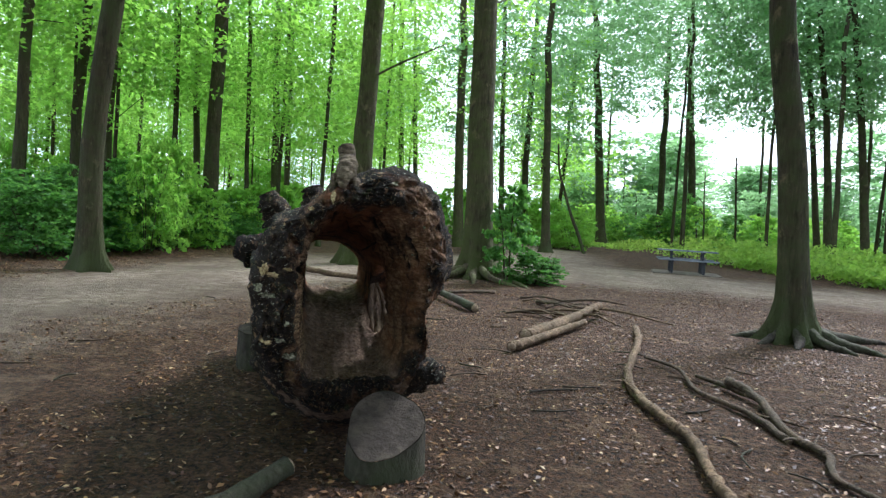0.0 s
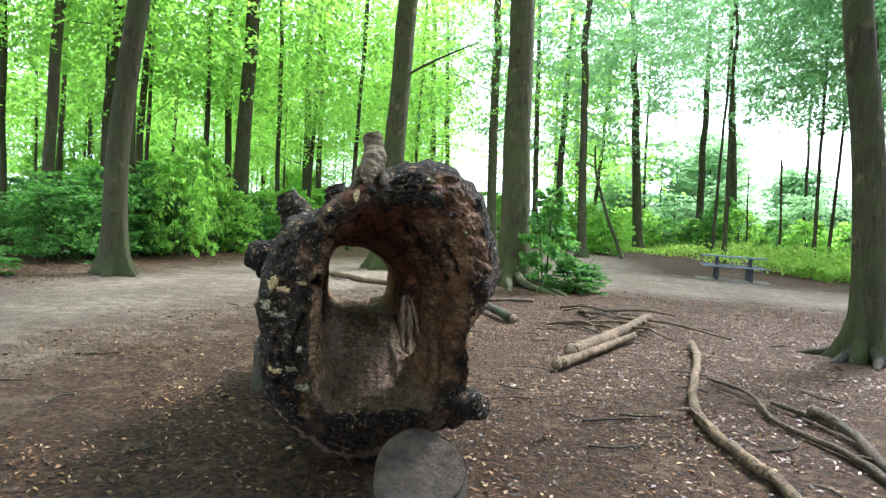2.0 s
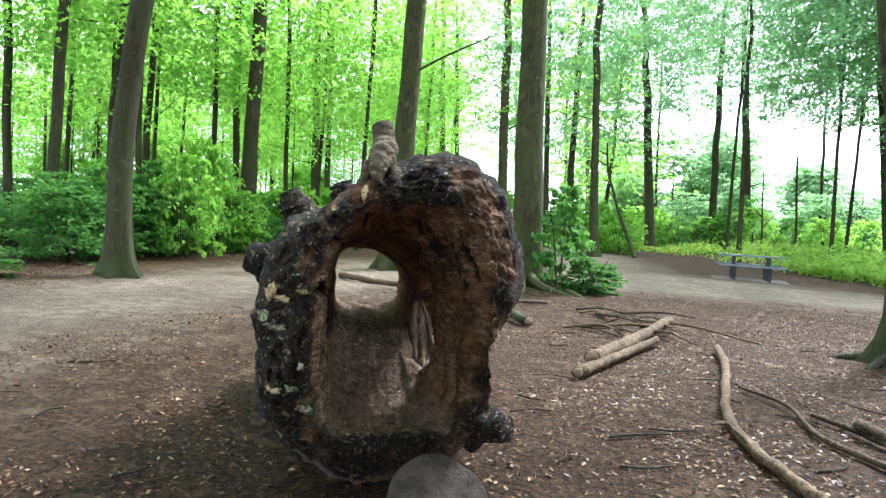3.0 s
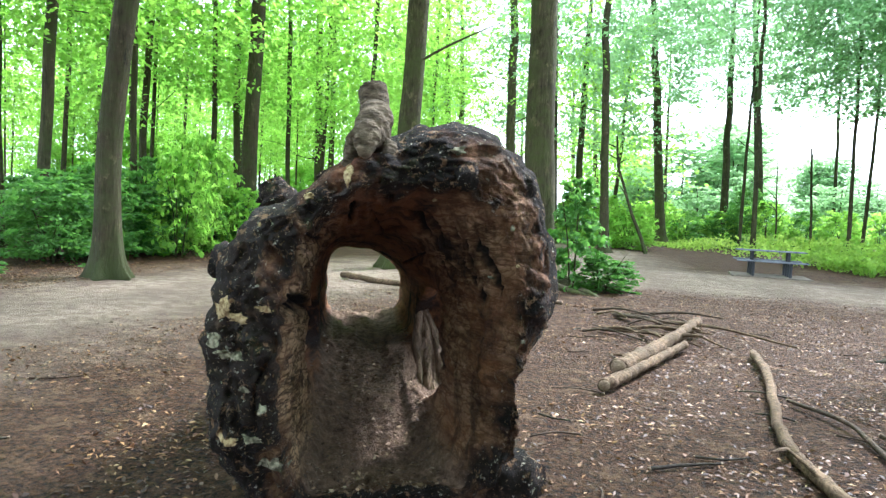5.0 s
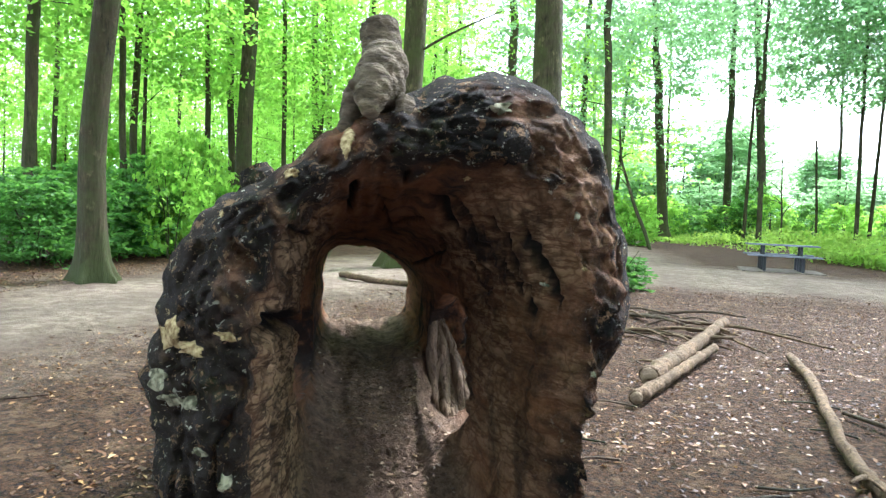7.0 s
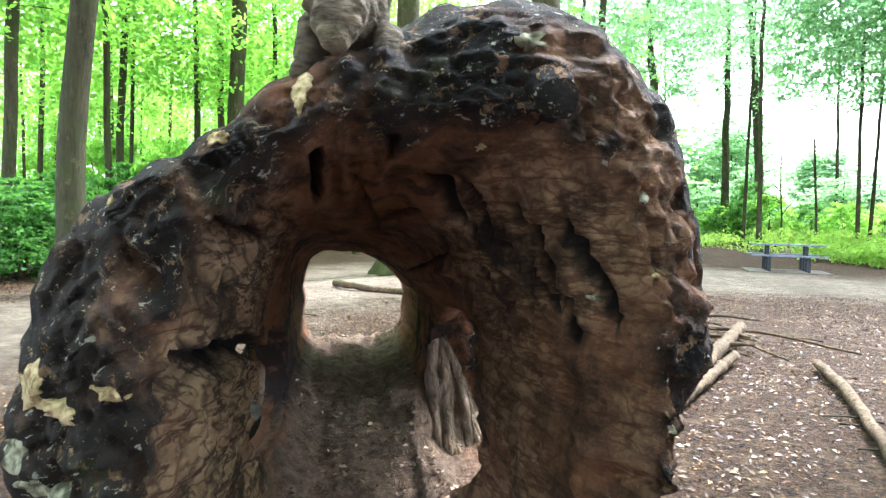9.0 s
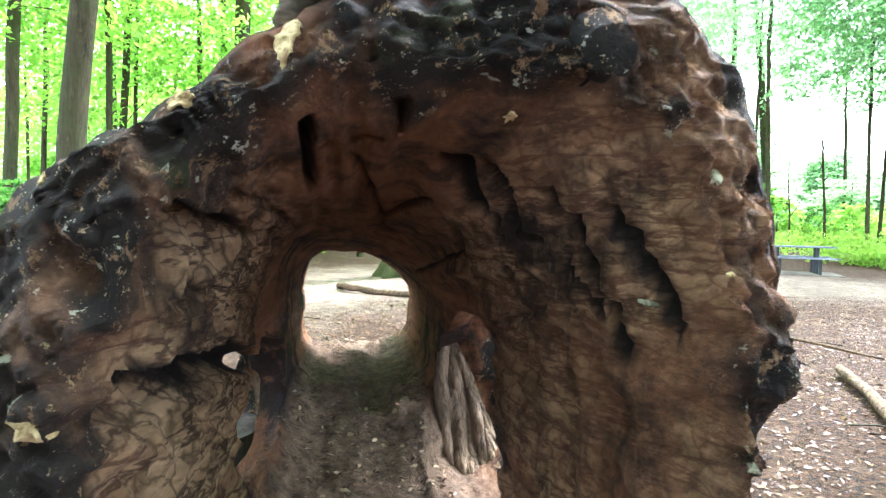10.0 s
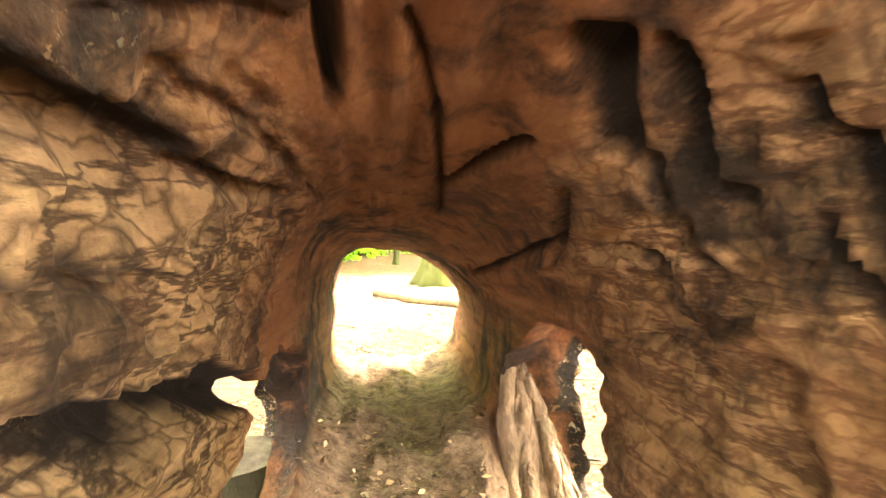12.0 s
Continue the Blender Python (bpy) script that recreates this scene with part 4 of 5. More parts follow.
def herb_layer():
    rng = np.random.default_rng(8)
    n = 44000
    f = rng.random(n)
    x = 3.5 + f * 17 + rng.normal(0, 0.5, n)
    near = np.interp(x, [2, 5, 7.0, 8.2, 9.3, 10.6, 14, 22], [42, 42, 38, 29, 25.0, 22.3, 20.8, 19.5])
    y = near + rng.random(n) ** 1.6 * np.interp(x, [6, 9, 14], [14, 12, 9])
    cl = np.array([noise.noise((a * 0.8, b * 0.8, 0)) for a, b in zip(x.tolist(), y.tolist())])
    keep = (cl > -0.22) & ((x > 8.6) | (rng.random(n) < 0.3))
    x, y, near, cl = x[keep], y[keep], near[keep], cl[keep]
    n = len(x)
    h = np.clip(0.45 + 0.55 * cl + 0.06 * (y - near), 0.08, np.interp(x, [6, 9.5], [0.3, 1.2]))
    z = h * rng.random(n) ** 0.6
    c = np.stack([x, y, z], 1)
    along = rng.normal(0, 1, (n, 3))
    along[:, 2] += 0.4
    normal = np.array([0, 0, 1.0]) + rng.normal(0, 0.8, (n, 3))
    ln = 0.17 * rng.uniform(0.6, 1.4, n)
    ob = link_mesh("undergrowth", leaf_mesh("undergrowth", c, along, normal, ln, ln * 0.5, LEAF_HERB), None)
    tagged(ob, "yellow-green nettles and herbs along the clearing edge", "undergrowth", kind="stuff")


herb_layer()


for x, y, h in ((10.6, 45.5, 1.5), (11.8, 46.5, 1.2), (9.4, 46.0, 0.9), (7.2, 47.0, 0.9), (3.2, 46.0, 0.8), (13.6, 45.0, 1.0)):
    shrub(x, y, SHRUBS[int(x) % 3], h, 1.1, 40 * x, "dark green bush at the foot of tall trees", "bushes across the clearing")


def bare_stem(pts, r0, r1, twigs, label, seed):
    e = empty("sapling", pts[0][0], pts[0][1])
    o = Vector((pts[0][0], pts[0][1], 0))
    line = smooth_line([Vector(p) - o for p in pts], 24)
    bm = bmesh.new()
    tube(bm, line, lambda s: r0 + (r1 - r0) * s, 8, 0.15, seed)
    part("stem", bm, BARK_DARK, e)
    rng = random.Random(seed)
    for i in range(twigs):
        p = line[rng.randint(9, 22)]
        a, ln = rng.uniform(0, 6.28), rng.uniform(0.5, 1.3)
        q = p + Vector((math.cos(a) * ln, math.sin(a) * ln * 0.6, rng.uniform(0.1, 0.7)))
        tb = bmesh.new()
        tube(tb, smooth_line([p, p.lerp(q, 0.5) + Vector((0, 0, 0.08)), q], 6), lambda s: r1 * 0.7 * (1 - 0.7 * s) + 0.004, 5)
        part("branch", tb, BARK_DARK, e)
    tagged(e, label, "sapling")


bare_stem([(3.22, 32.7, -0.1), (2.95, 32.7, 0.7), (2.48, 32.7, 1.78), (2.1, 32.7, 2.9), (1.81, 32.7, 3.83), (1.7, 32.7, 5.0)], 0.085, 0.04, 5, "thin dark leaning sapling with few leaves", 3)
bare_stem([(12.51, 40.89, -0.1), (12.45, 40.9, 2.0), (12.33, 40.9, 3.6), (12.2, 40.9, 5.7)], 0.075, 0.05, 3, "thin upright dead sapling in the bushes", 5)
bare_stem([(10.0, 38.5, -0.1), (10.05, 38.5, 1.5), (9.95, 38.5, 3.0), (9.9, 38.5, 4.6)], 0.05, 0.03, 4, "thin upright sapling behind the picnic table", 8)


# ---- fallen leaves ----
def litter():
    rng = np.random.default_rng(12)
    n = 190000
    x, y = rng.uniform(-5, 6, n), 3.6 + 14 * rng.random(n) ** 1.5
    m = int(n * 0.2)
    x[:m], y[:m] = rng.uniform(-10.5, -7.4, m), rng.uniform(8, 22, m)
    y[-m:] = 3.7 - np.abs(rng.normal(0, 2.2, m))
    keep = (track_mask(x, y) < 0.2) | (rng.random(n) < 0.12)
    x, y = x[keep], y[keep]
    cl = np.array([noise.noise((a * 1.1, b * 1.1, 8)) for a, b in zip(x.tolist(), y.tolist())])
    keep = rng.random(len(x)) < 0.5 + 1.0 * cl
    x, y = x[keep], y[keep]
    z = np.array([ground_z(a, b) for a, b in zip(x.tolist(), y.tolist())]) + 0.008
    k = len(x)
    along = rng.normal(0, 1, (k, 3))
    along[:, 2] *= 0.2
    normal = np.array([0, 0, 1.0]) + rng.normal(0, 0.35, (k, 3))
    ln = 0.04 * rng.uniform(0.3, 1.3, k)
    ob = link_mesh("leaf_litter", leaf_mesh("leaf_litter", np.stack([x, y, z], 1), along, normal, ln, ln * rng.uniform(0.22, 0.55, k), LITTER), None)
    tagged(ob, "brown and pale fallen leaves scattered over the soil", "leaf litter", kind="stuff")


litter()


# ---- fallen branches ----
def fallen(name, pts, r0, r1, material=None, label="", group="", sides=9, rough=0.35, n=26, seed=0.0, stubs=0):
    base = Vector(pts[0][:2])
    e = empty(name, base.x, base.y)
    line = [Vector((p[0] - base.x, p[1] - base.y, p[2])) for p in pts]
    line = smooth_line(line, n)
    length = sum((b - a).length for a, b in zip(line, line[1:]))
    for i, p in enumerate(line):
        k = min(0.03, r0 * 0.5)
        p += Vector((noise.noise((i * 0.45, seed, 1)), noise.noise((i * 0.45, seed, 2)), noise.noise((i * 0.45, seed, 3)) * 0.3)) * k
    bm = bmesh.new()
    tube(bm, line, lambda s: r0 + (r1 - r0) * s, sides, rough, seed)
    part("bark", bm, material or STICK_GREY, e)
    for s, ra in ((0, r0), (-1, r1)):
        tan = (line[0] - line[1]).normalized() if s == 0 else (line[-1] - line[-2]).normalized()
        cb = bmesh.new()
        bmesh.ops.create_cone(cb, cap_ends=True, segments=10, radius1=ra * 0.93, radius2=ra * 0.88, depth=0.012,
                              matrix=Matrix.Translation(line[s] + tan * 0.004) @ tan.to_track_quat("Z", "Y").to_matrix().to_4x4())
        part("cut_end", cb, CUT, e, "pale sawn end")
    rng = random.Random(int(seed * 10) + 3)
    for i in range(stubs):
        k = rng.randint(3, len(line) - 4)
        a = rng.uniform(0, 6.28)
        tb = bmesh.new()
        ln = rng.uniform(0.12, 0.4)
        d = Vector((math.cos(a), math.sin(a), rng.uniform(-0.05, 0.3)))
        tube(tb, smooth_line([line[k], line[k] + d * ln * 0.5, line[k] + d * ln + Vector((0, 0, -0.02))], 5), lambda s: r1 * 0.5 * (1 - 0.7 * s) + 0.003, 6)
        part("side_twig", tb, material or STICK_GREY, e)
    return tagged(e, label, "branch", group)


fallen("fallen_branch", [(1.67, 11.13, 0.07), (1.52, 10.14, 0.06), (1.14, 8.56, 0.05), (1.1, 7.83, 0.05), (1.19, 7.3, 0.05), (1.26, 6.93, 0.05), (1.22, 6.46, 0.05), (1.21, 6.1, 0.05), (1.3, 5.5, 0.05)], 0.040, 0.030, STICK, "long bent grey-brown branch lying on the soil", "fallen branches", 12, 0.45, 90, 1, 2)
fallen("fallen_branch", [(1.46, 9.46, 0.04), (1.67, 8.97, 0.05), (1.64, 8.26, 0.04), (1.77, 7.9, 0.04), (1.87, 7.64, 0.04), (1.92, 7.15, 0.03)], 0.014, 0.028, STICK_GREY, "thin crooked dead branch lying on dark soil", "fallen branches", 8, 0.3, 34, 2, 2)
fallen("fallen_branch", [(1.95, 8.45, 0.09), (1.99, 8.3, 0.09), (2.06, 8.07, 0.06), (1.97, 7.25, 0.04), (2.04, 6.91, 0.04), (1.94, 6.5, 0.03), (2.1, 6.1, 0.03)], 0.042, 0.017, STICK_GREY, "forked dead branch with a broken knobbly end", "fallen branches", 9, 0.5, 34, 3, 2)
fallen("fallen_branch", [(1.78, 8.75, 0.05), (1.95, 8.42, 0.05), (2.03, 8.2, 0.05)], 0.018, 0.03, STICK_GREY, "thin crooked dead branch lying on dark soil", "fallen branches", 7, 0.4, 12, 4)
fallen("fallen_log", [(0.25, 9.78, 0.10), (0.8, 11.0, 0.12), (1.34, 12.2, 0.19)], 0.074, 0.055, STICK, "thick cut log lying on a heap of sticks", "logs of the stick heap", 16, 0.3, 50, 5, 2)
fallen("fallen_log", [(0.11, 9.3, 0.06), (0.5, 10.1, 0.07), (1.02, 11.2, 0.08)], 0.048, 0.038, STICK, "thinner cut log lying beside a heap of sticks", "logs of the stick heap", 14, 0.3, 50, 6, 1)
heap = random.Random(31)
for i in range(15):
    a = Vector((heap.uniform(0.0, 1.1), heap.uniform(11.6, 13.9), 0.03))
    d = Vector((heap.uniform(0.2, 1.3), heap.uniform(-1.7, 0.2), 0))
    fallen("dead_stick", [a, a + d * 0.5 + Vector((heap.uniform(-0.08, 0.08), 0, 0.07)), a + d + Vector((0, 0, 0.02))], heap.uniform(0.014, 0.032), 0.010, (STICK_GREY, STICK)[i % 2], "thin dark dead stick in a loose heap", "sticks of the heap", 6, 0.3, 12, 10 + i, 1)
fallen("fallen_branch", [(-1.2, 13.4, 0.09), (-0.85, 12.6, 0.1), (-0.44, 11.8, 0.07)], 0.05, 0.065, BARK_PLAIN, "thick short dead bough behind the hollow trunk", "fallen branches", 10, 0.25, 14, 30)
fallen("fallen_branch", [(-1.05, 13.65, 0.04), (-0.7, 13.9, 0.05), (-0.25, 14.2, 0.04)], 0.03, 0.03, STICK_GREY, "thin dead branch beside tree roots", "fallen branches", 7, 0.3, 14, 31)
fallen("fallen_branch", [(-4.35, 15.8, 0.06), (-4.0, 15.35, 0.09), (-3.5, 15.2, 0.05), (-2.7, 14.95, 0.05)], 0.06, 0.05, STICK, "bent brown branch lying on the sandy path", "fallen branches", 9, 0.3, 18, 32)
fallen("fallen_branch", [(-1.16, 5.25, 0.03), (-1.06, 5.6, 0.03), (-0.99, 5.88, 0.04)], 0.06, 0.05, BARK_PLAIN, "mossy broken bough end beside the hollow trunk", "fallen branches", 10, 0.3, 12, 33)
fallen("twig", [(0.26, 7.8, 0.02), (0.45, 7.9, 0.025), (0.66, 8.0, 0.02)], 0.012, 0.008, BARK_PLAIN, "thin dark twig lying on the soil", "twigs", 6, 0.3, 10, 34)
scatter = random.Random(17)
for i in range(64):
    x, y = scatter.uniform(-4.0, 3.4), scatter.uniform(5.2, 13)
    if -1.6 < x < -0.1 and y < 8.4:
        continue
    a = scatter.uniform(0, 6.28)
    ln = scatter.uniform(0.12, 0.4)
    fallen("twig", [(x, y, 0.018), (x + ln * 0.5 * math.cos(a), y + ln * 0.5 * math.sin(a), 0.022), (x + ln * math.cos(a + 0.3), y + ln * math.sin(a + 0.3), 0.018)], 0.008, 0.005, BARK_PLAIN if i % 2 else STICK_GREY, "thin dark twig lying on the soil", "twigs", 5, 0.3, 6, 40 + i)


def surface_roots(cx, cy, r, specs, seed, bark=ROOT_BARK, high=1.0):
    for i, (a, ln) in enumerate(specs):
        a = radians(a)
        e = empty("surface_root", cx, cy)
        rng = random.Random(seed + i)
        pts = [Vector((math.cos(a) * r * 0.8, math.sin(a) * r * 0.8, 0.26 * high))]
        for k in range(4):
            a += rng.uniform(-0.25, 0.25)
            pts.append(pts[-1] + Vector((math.cos(a), math.sin(a), 0)) * ln / 4)
            pts[-1].z = (0.13, 0.07, 0.035, -0.03)[k] * high
        bm = bmesh.new()
        tube(bm, smooth_line(pts, 18), lambda s: r * 0.26 * (1 - 0.75 * s) + 0.012, 8, 0.3, i)
        part("bark", bm, bark, e)
        tagged(e, "mossy surface root spreading over the soil", "root", "roots at the tree feet")


surface_roots(-0.76, 17.11, 0.34, [(-70, 1.6), (-100, 1.3), (-45, 1.9), (-130, 1.2), (-150, 1.5), (-20, 1.6), (190, 1.0)], 5)
surface_roots(3.78, 11.52, 0.27, [(-150, 0.6), (-110, 0.5), (-70, 0.6), (-25, 0.8), (175, 0.6), (20, 1.3)], 25, BARK_PLAIN, 0.55)


# ---- stumps beside the trunk ----
STUMP_TOP = wood_mat("weathered_cut", (0.025, 0.019, 0.014), (0.075, 0.058, 0.043), (14, 14, 14))


def stump(x, y, r, z_front, z_back, label):
    e = empty("stump", x, y)
    bm = bmesh.new()
    n = 40
    lo, hi = [], []
    for k in range(n):
        a = 2 * math.pi * k / n
        rr = r * (1 + 0.06 * math.cos(3 * a + x) + 0.04 * noise.noise((math.cos(a) * 2, math.sin(a) * 2, x)))
        px, py = rr * math.cos(a), rr * math.sin(a)
        lo.append(bm.verts.new((px * 1.06, py * 1.06, -0.05)))
        hi.append(bm.verts.new((px, py, z_front + (z_back - z_front) * (py / r + 1) / 2)))
    for k in range(n):
        bm.faces.new((lo[k], lo[(k + 1) % n], hi[(k + 1) % n], hi[k]))
    part("bark", bm, BARK_PLAIN, e)
    tb = bmesh.new()
    rings = []
    for f in (0.985, 0.8, 0.5, 0.2):
        ring = []
        for k in range(n):
            v = hi_co(x, r, k, n, z_front, z_back, f)
            ring.append(tb.verts.new(v))
        rings.append(ring)
    for a, b in zip(rings, rings[1:]):
        for k in range(n):
            tb.faces.new((a[k], a[(k + 1) % n], b[(k + 1) % n], b[k]))
    tb.faces.new(rings[-1])
    part("cut_top", tb, STUMP_TOP, e, "grey weathered sawn top with a crack", smooth=False)
    return tagged(e, label, "tree stump")


def hi_co(x, r, k, n, z_front, z_back, f):
    a = 2 * math.pi * k / n
    rr = r * f * (1 + 0.06 * math.cos(3 * a + x) + 0.04 * noise.noise((math.cos(a) * 2, math.sin(a) * 2, x)))
    px, py = rr * math.cos(a), rr * math.sin(a)
    return (px, py, z_front + (z_back - z_front) * (py / r + 1) / 2 + 0.006 * noise.noise((px * 14, py * 14, 1)))


stump(-0.53, 6.08, 0.2, 0.12, 0.36, "low slanting tree stump in front of the hollow trunk")
stump(-2.0, 7.9, 0.17, 0.30, 0.34, "dark upright tree stump beside the hollow trunk")


# ---- parts of the hollow trunk ----
def log_stub(name, u, z, d, du, dz, dd, r0, r1, label="", seed=0.0):
    off = Vector((LOG_C.x, LOG_C.y, 0))
    a = log_point(u, z, d) - off
    b = a + LOG_R * du + LOG_A * dd + Vector((0, 0, dz))
    bm = bmesh.new()
    tube(bm, smooth_line([a, a.lerp(b, 0.5) + Vector((0, 0, 0.01)), b], 12), lambda s: (r0 + (r1 - r0) * s) * (1 if s < 0.9 else 0.86), 16, 0.4, seed)
    part(name, bm, LOG_WOOD, hollow_log, label)


log_stub("branch_stub", -0.40, 1.22, 1.70, -0.10, 0.22, 0.02, 0.13, 0.075, "rounded dark branch stub", 1)
log_stub("branch_stub", -0.12, 1.30, 1.45, -0.06, 0.20, 0.02, 0.11, 0.08, "rounded pale-topped branch stub", 2)
log_stub("branch_stub", -0.45, 1.00, 1.10, -0.22, 0.06, 0.0, 0.13, 0.085, "rounded dark branch stub", 3)
log_stub("branch_stub", 0.30, 0.24, 0.80, 0.32, -0.02, -0.05, 0.12, 0.075, "broken mossy branch stub at the foot", 4)
log_stub("branch_stub", 0.22, 1.40, 0.60, 0.02, 0.16, 0.05, 0.09, 0.05, "rounded dark branch stub", 5)
log_stub("knot", 0.255, 1.425, 0.16, -0.01, -0.015, -0.165, 0.065, 0.034, "dark rounded knot under the rim", 6)
log_stub("burr", 0.42, 0.40, 0.34, 0.15, 0.03, -0.16, 0.11, 0.07, "round mossy burr low on the outer rim", 7)


def root_mass():
    """A ridged fan of old root wood that runs out through the gap in the wall."""
    off = Vector((LOG_C.x, LOG_C.y, 0))
    me = bpy.data.meshes.new("root_mass")
    nu, nv = 110, 70
    verts = []
    for j in range(nv):
        t = j / (nv - 1)
        for i in range(nu):
            f = i / (nu - 1)
            wav = 0.03 * noise.noise((f * 3, t * 2.5, 2))
            u = (0.30 + 0.06 * f) * (1 - t) + (0.25 + 0.37 * f) * t + wav
            z = 0.86 - 0.10 * f - 0.64 * t ** 0.9 + 0.02 * noise.noise((f * 4, t * 4, 8))
            d = 1.38 - 0.26 * t - 0.08 * f * t + wav
            q = f * 17 + 2.2 * noise.noise((f * 2, t * 2.2, 5))
            ridge = (abs(math.sin(q)) - 0.5) * 0.022 * (0.6 + 0.4 * t) + 0.03 * noise.noise((f * 7, t * 4, 3)) + 0.012 * noise.noise((f * 40, t * 14, 1))
            verts.append(log_point(u, z + ridge * 0.6, d - ridge) - off)
    me.from_pydata([tuple(v) for v in verts], [], [(j * nu + i, j * nu + i + 1, (j + 1) * nu + i + 1, (j + 1) * nu + i) for j in range(nv - 1) for i in range(nu - 1)])
    for f in me.polygons:
        f.use_smooth = True
    ob = link_mesh("root_mass", me, ROOT_WOOD, hollow_log, "ridged twisted root wood")
    md = ob.modifiers.new("thick", "SOLIDIFY")
    md.thickness, md.offset = 0.03, 0


ROOT_WOOD = wood_mat("old_root_wood", (0.06, 0.04, 0.025), (0.30, 0.21, 0.135), (30, 30, 9))
root_mass()


def lichens():
    from mathutils.bvhtree import BVHTree
    shell = [o for o in hollow_log.children if o.name.startswith("trunk_shell")][0].data
    tree_ = BVHTree.FromPolygons([v.co for v in shell.vertices], [p.vertices for p in shell.polygons])
    cream, n, l, b = mat("cream_lichen", 0.95, 0.1)
    l.new(mix(n, l, ramp(n, l, tex(n, l, coords(n, l), 60, 5), grey(0.4, 0.6)), (0.15, 0.10, 0.045), (0.42, 0.33, 0.17)), b.inputs["Base Color"])
    ash, n, l, b = mat("grey_lichen", 0.95, 0.1)
    l.new(mix(n, l, ramp(n, l, tex(n, l, coords(n, l), 50, 5), grey(0.4, 0.6)), (0.07, 0.068, 0.042), (0.30, 0.285, 0.19)), b.inputs["Base Color"])
    off = Vector((LOG_C.x, LOG_C.y, 0))
    rng = random.Random(6)
    spots_ = [(-0.43, 1.015, 0.034, 0.028, 0), (-0.385, 0.995, 0.036, 0.014, 0), (-0.46, 0.925, 0.030, 0.020, 1), (-0.415, 0.885, 0.040, 0.016, 1), (-0.405, 0.645, 0.036, 0.014, 0), (-0.31, 0.755, 0.012, 0.018, 1),
              (-0.29, 0.56, 0.045, 0.020, 1), (-0.19, 0.555, 0.022, 0.026, 0), (-0.31, 1.03, 0.026, 0.010, 0), (-0.10, 1.415, 0.014, 0.040, 0), (-0.26, 1.345, 0.012, 0.016, 1), (-0.21, 1.345, 0.016, 0.012, 0),
              (-0.34, 0.66, 0.03, 0.012, 1), (-0.36, 0.80, 0.02, 0.010, 1), (0.06, 0.40, 0.018, 0.012, 1), (0.39, 1.28, 0.008, 0.010, 1), (0.22, 1.50, 0.03, 0.014, 1)]
    for i in range(12):
        a = rng.uniform(0, 6.28)
        r = rng.uniform(0.40, 0.52)
        spots_.append((r * math.cos(a), 0.85 + r * 1.15 * math.sin(a), rng.uniform(0.004, 0.010), rng.uniform(0.004, 0.008), i % 2))
    for i, (u, z, w, h, kind) in enumerate(spots_):
        bm = bmesh.new()
        n_, rings_ = 22, 4
        grid, ok, deep = [], True, 0.0
        for j in range(rings_ + 1):
            ring = []
            for k in range(n_ if j else 1):
                a = 2 * math.pi * k / n_
                f = j / rings_ * (1 + 0.7 * noise.noise((math.cos(a) * 1.7, math.sin(a) * 1.7, i * 3.1)) + 0.5 * noise.noise((math.cos(a) * 5, math.sin(a) * 5, i * 1.7)))
                p = log_point(u + w * f * math.cos(a), z + h * f * math.sin(a), -0.8) - off
                hit, nor, _, _ = tree_.ray_cast(p, LOG_A)
                if hit is None or (hit - p).length > 1.3:
                    ok = False
                    break
                if nor.dot(LOG_A) > 0:
                    nor = -nor
                if grid and (abs((hit - p).dot(LOG_A) - deep) > 0.12 or nor.dot(LOG_A) > -0.04):
                    ok = False
                    break
                if not grid:
                    deep = (hit - p).dot(LOG_A)
                ring.append(bm.verts.new(hit - LOG_A * ((0.006 if j < rings_ else -0.004) + 0.003 * noise.noise(hit * 70))))
            if not ok:
                break
            grid.append(ring)
        if not ok:
            bm.free()
            continue
        for k in range(n_):
            bm.faces.new((grid[0][0], grid[1][k], grid[1][(k + 1) % n_]))
        for ra, rb in zip(grid[1:], grid[2:]):
            for k in range(n_):
                bm.faces.new((ra[k], rb[k], rb[(k + 1) % n_], ra[(k + 1) % n_]))
        part("lichen", bm, (cream, ash)[kind], hollow_log, ("cream crust of lichen", "grey-green crust of lichen")[kind])


lichens()


def floor_chips():
    """Bits of leaf and rotten wood strewn over the earth inside the hollow."""
    shell = [o for o in hollow_log.children if o.name.startswith("trunk_shell")][0].data
    from mathutils.bvhtree import BVHTree
    under = BVHTree.FromPolygons([v.co for v in shell.vertices], [p.vertices for p in shell.polygons])
    off = Vector((LOG_C.x, LOG_C.y, 0))
    rng = np.random.default_rng(21)
    spots_ = []
    for i in range(1500):
        u, d = rng.uniform(-0.22, 0.28), 0.2 + 1.3 * rng.random() ** 1.4
        hit, nor, _, _ = under.ray_cast(log_point(u, 0.95, d) - off, Vector((0, 0, -1)))
        if hit is not None and 0.3 < hit.z < 0.75 and abs(nor.z) > 0.6:
            spots_.append((*(hit + off), ))
    c = np.array(spots_)
    k = len(c)
    c[:, 2] += 0.004
    along = rng.normal(0, 1, (k, 3))
    along[:, 2] *= 0.25
    ln = 0.016 * rng.uniform(0.4, 1.8, k)
    me = leaf_mesh("wood_chips", c, along, np.array([0, 0, 1.0]) + rng.normal(0, 0.4, (k, 3)), ln, ln * rng.uniform(0.3, 0.6, k), CHIPS)
    tagged(link_mesh("wood_chips", me, None), "tan chips of wood and leaf on the hollow's floor", "wood chips", kind="stuff")


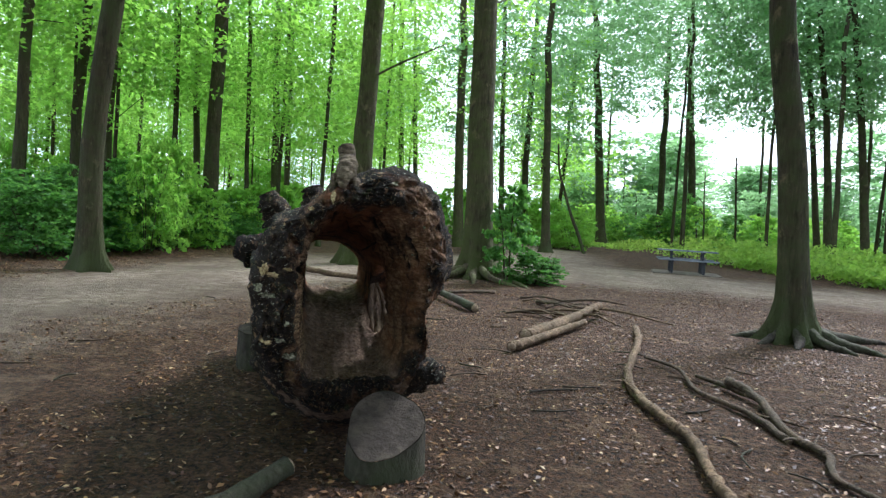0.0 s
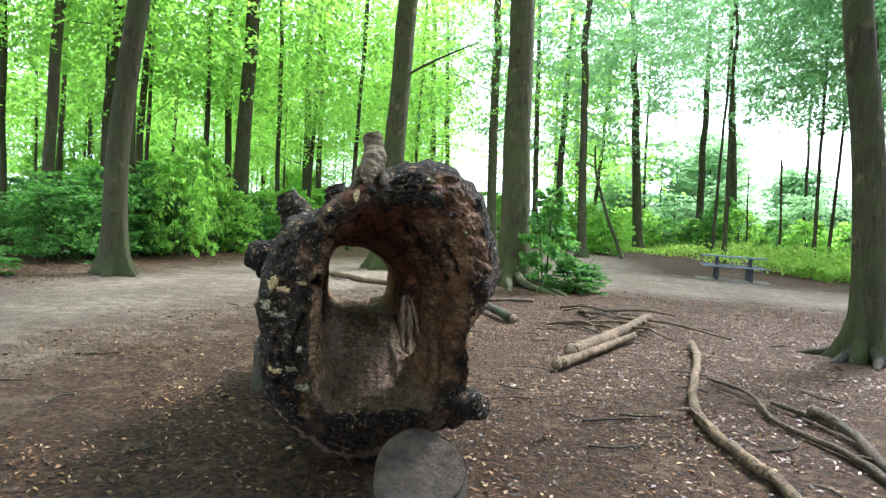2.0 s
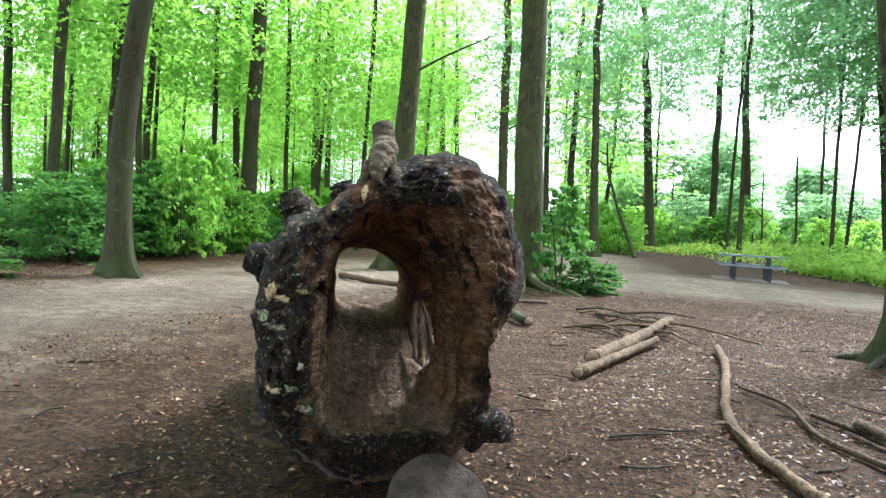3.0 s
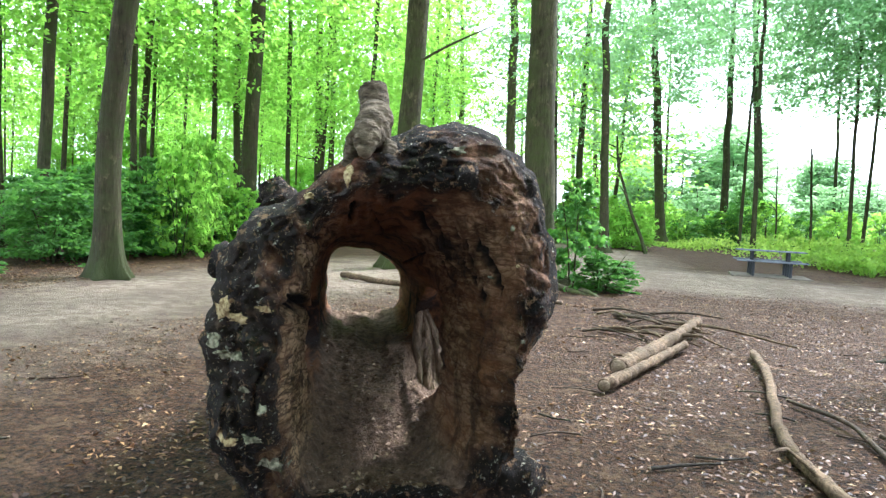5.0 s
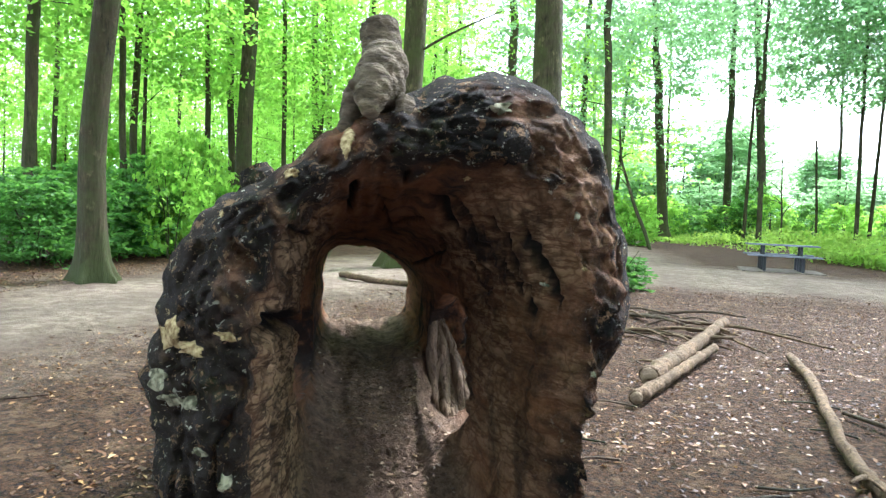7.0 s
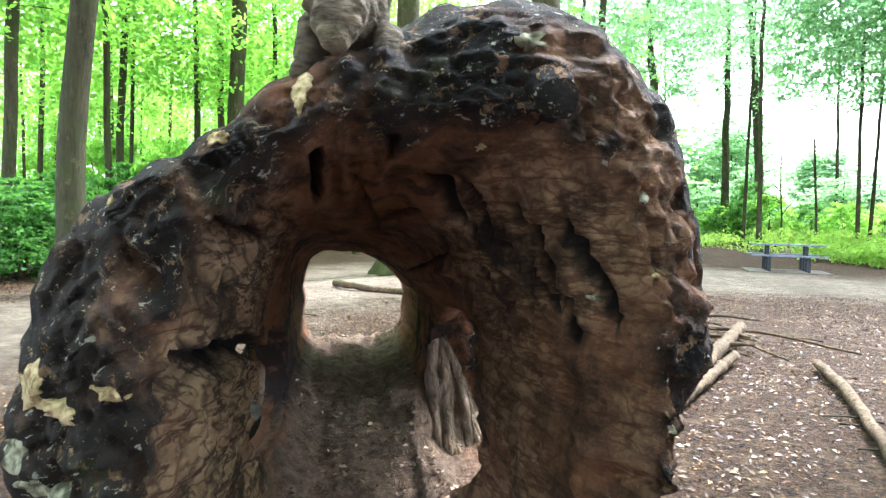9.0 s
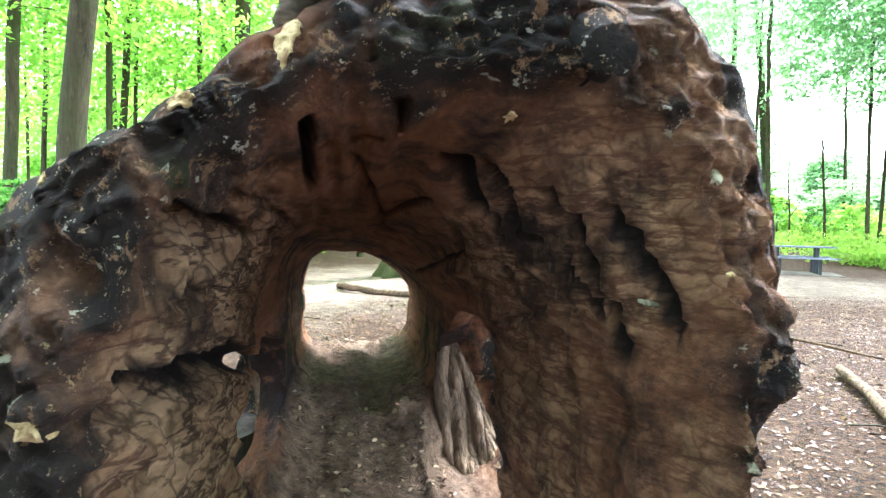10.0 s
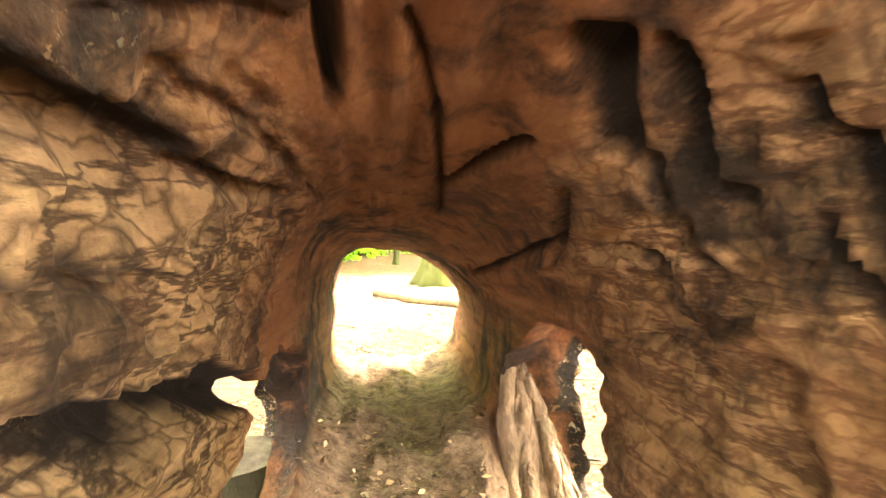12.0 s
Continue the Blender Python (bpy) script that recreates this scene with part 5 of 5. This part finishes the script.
CHIPS = leaf_mat("wood_chips", [(0.0, (0.05, 0.03, 0.018)), (0.5, (0.16, 0.10, 0.055)), (0.85, (0.32, 0.22, 0.12)), (1.0, (0.5, 0.4, 0.26))], (0.3, 0.2, 0.1), 0.05)
floor_chips()


# ---- carved statue ----
def statue():
    bm = bmesh.new()

    def blob(c, s, rx=0, ry=0):
        bmesh.ops.create_uvsphere(bm, u_segments=18, v_segments=12, radius=1.0, matrix=pose(*c, rx, ry, 0) @ Matrix.Diagonal((*s, 1)))

    tail = [Vector(p) for p in ((-0.012, 0.10, 0.03), (-0.016, 0.105, 0.12), (-0.028, 0.11, 0.19), (-0.04, 0.115, 0.245), (-0.045, 0.118, 0.26))]
    tube(bm, smooth_line(tail, 14), lambda f: (0.047 if f < 0.95 else 0.038), 28, 0.0, 0.0, lambda f, a: 1 + 0.035 * math.cos(11 * a))
    blob((0.0, 0.06, 0.145), (0.056, 0.058, 0.06), 30)
    blob((0.004, 0.03, 0.10), (0.058, 0.052, 0.075), 25)
    blob((0.008, -0.005, 0.085), (0.052, 0.044, 0.05), 20)
    blob((0.020, -0.038, 0.078), (0.044, 0.040, 0.048), 25)
    blob((0.024, -0.056, 0.052), (0.036, 0.034, 0.042), 20)
    blob((0.028, -0.070, 0.026), (0.022, 0.021, 0.028), 15)
    blob((0.030, -0.080, 0.012), (0.010, 0.010, 0.010))
    blob((-0.014, -0.020, 0.122), (0.010, 0.008, 0.015), 10, -15)
    blob((0.050, -0.020, 0.120), (0.010, 0.008, 0.015), 10, 15)
    blob((-0.020, -0.060, 0.076), (0.007, 0.008, 0.010))
    blob((0.060, -0.058, 0.074), (0.007, 0.008, 0.010))
    blob((-0.056, 0.02, 0.03), (0.026, 0.040, 0.065))
    blob((0.074, 0.03, 0.02), (0.026, 0.040, 0.052), 0, -12)
    blob((-0.054, -0.012, -0.006), (0.018, 0.022, 0.02))
    blob((0.073, -0.004, -0.008), (0.018, 0.022, 0.02))
    me = bpy.data.meshes.new("raw")
    bm.to_mesh(me)
    bm.free()
    raw = new("raw", me)
    md = raw.modifiers.new("r", "REMESH")
    md.mode, md.voxel_size = "VOXEL", 0.0038
    sm = raw.modifiers.new("s", "SMOOTH")
    sm.iterations = 3
    done = bpy.data.meshes.new_from_object(raw.evaluated_get(bpy.context.evaluated_depsgraph_get()))
    bpy.data.objects.remove(raw)
    for v in done.vertices:
        v.co += v.normal * (0.004 * noise.noise(v.co * 30) + 0.0025 * noise.noise(v.co * 90))
    for f in done.polygons:
        f.use_smooth = True
    done.materials.clear()
    stone = wood_mat("carved_oak", (0.06, 0.045, 0.028), (0.22, 0.172, 0.108), (18, 18, 50))
    ob = link_mesh("carved_statue", done, stone)
    ob.matrix_basis = pose(-0.852, 6.175, 1.458, 0, 0, -8) @ Matrix.Diagonal((0.97, 0.97, 0.93, 1))
    tagged(ob, "weathered carved wooden squirrel climbing head-down over the trunk rim", "statue")


statue()


# ---- picnic table ----
def picnic_table():
    paint = wood_mat("weathered_table_boards", (0.10, 0.11, 0.13), (0.26, 0.285, 0.32), (3, 40, 40))
    steel, n, l, b = mat("dark_steel", 0.5, 0.4)
    b.inputs["Base Color"].default_value = (0.025, 0.028, 0.035, 1)
    slab_mat = wood_mat("concrete_slab", (0.10, 0.08, 0.065), (0.22, 0.185, 0.15), (9, 9, 9))
    e = empty("picnic_table", 5.42, 23.5, 0.03, -9)
    e.scale = (0.82, 0.82, 0.82)
    for k in range(3):
        bm = bmesh.new()
        box(bm, (0, (k - 1) * 0.24, 0.84), (2.15, 0.225, 0.045), bevel=0.008)
        part("tabletop_board", bm, paint, e, smooth=False)
    for sy in (-0.68, 0.68):
        for k in (-1, 1):
            bm = bmesh.new()
            box(bm, (0, sy + k * 0.085, 0.5), (2.15, 0.16, 0.045), bevel=0.008)
            part("seat_board", bm, paint, e, smooth=False)
    for sx in (-0.56, 0.56):
        for sy in (-0.66, -0.2, 0.2, 0.66):
            h = 0.475 if abs(sy) > 0.4 else 0.815
            bm = bmesh.new()
            box(bm, (sx, sy, h / 2), (0.085, 0.085, h), bevel=0.008)
            part("leg", bm, steel, e, smooth=False)
        bm = bmesh.new()
        box(bm, (sx, 0, 0.46), (0.06, 1.5, 0.05), bevel=0.006)
        part("crossbar", bm, steel, e, smooth=False)
    tagged(e, "grey-blue board picnic table with dark legs on a slab", "picnic table")
    bm = bmesh.new()
    box(bm, (0, 0, 0), (2.0, 1.5, 0.08), bevel=0.015)
    s = part("slab", bm, slab_mat, None, smooth=False)
    s.matrix_basis = pose(5.42, 23.5, -0.01, 0, 0, -9)
    tagged(s, "low concrete slab under the picnic table", "slab")


picnic_table()
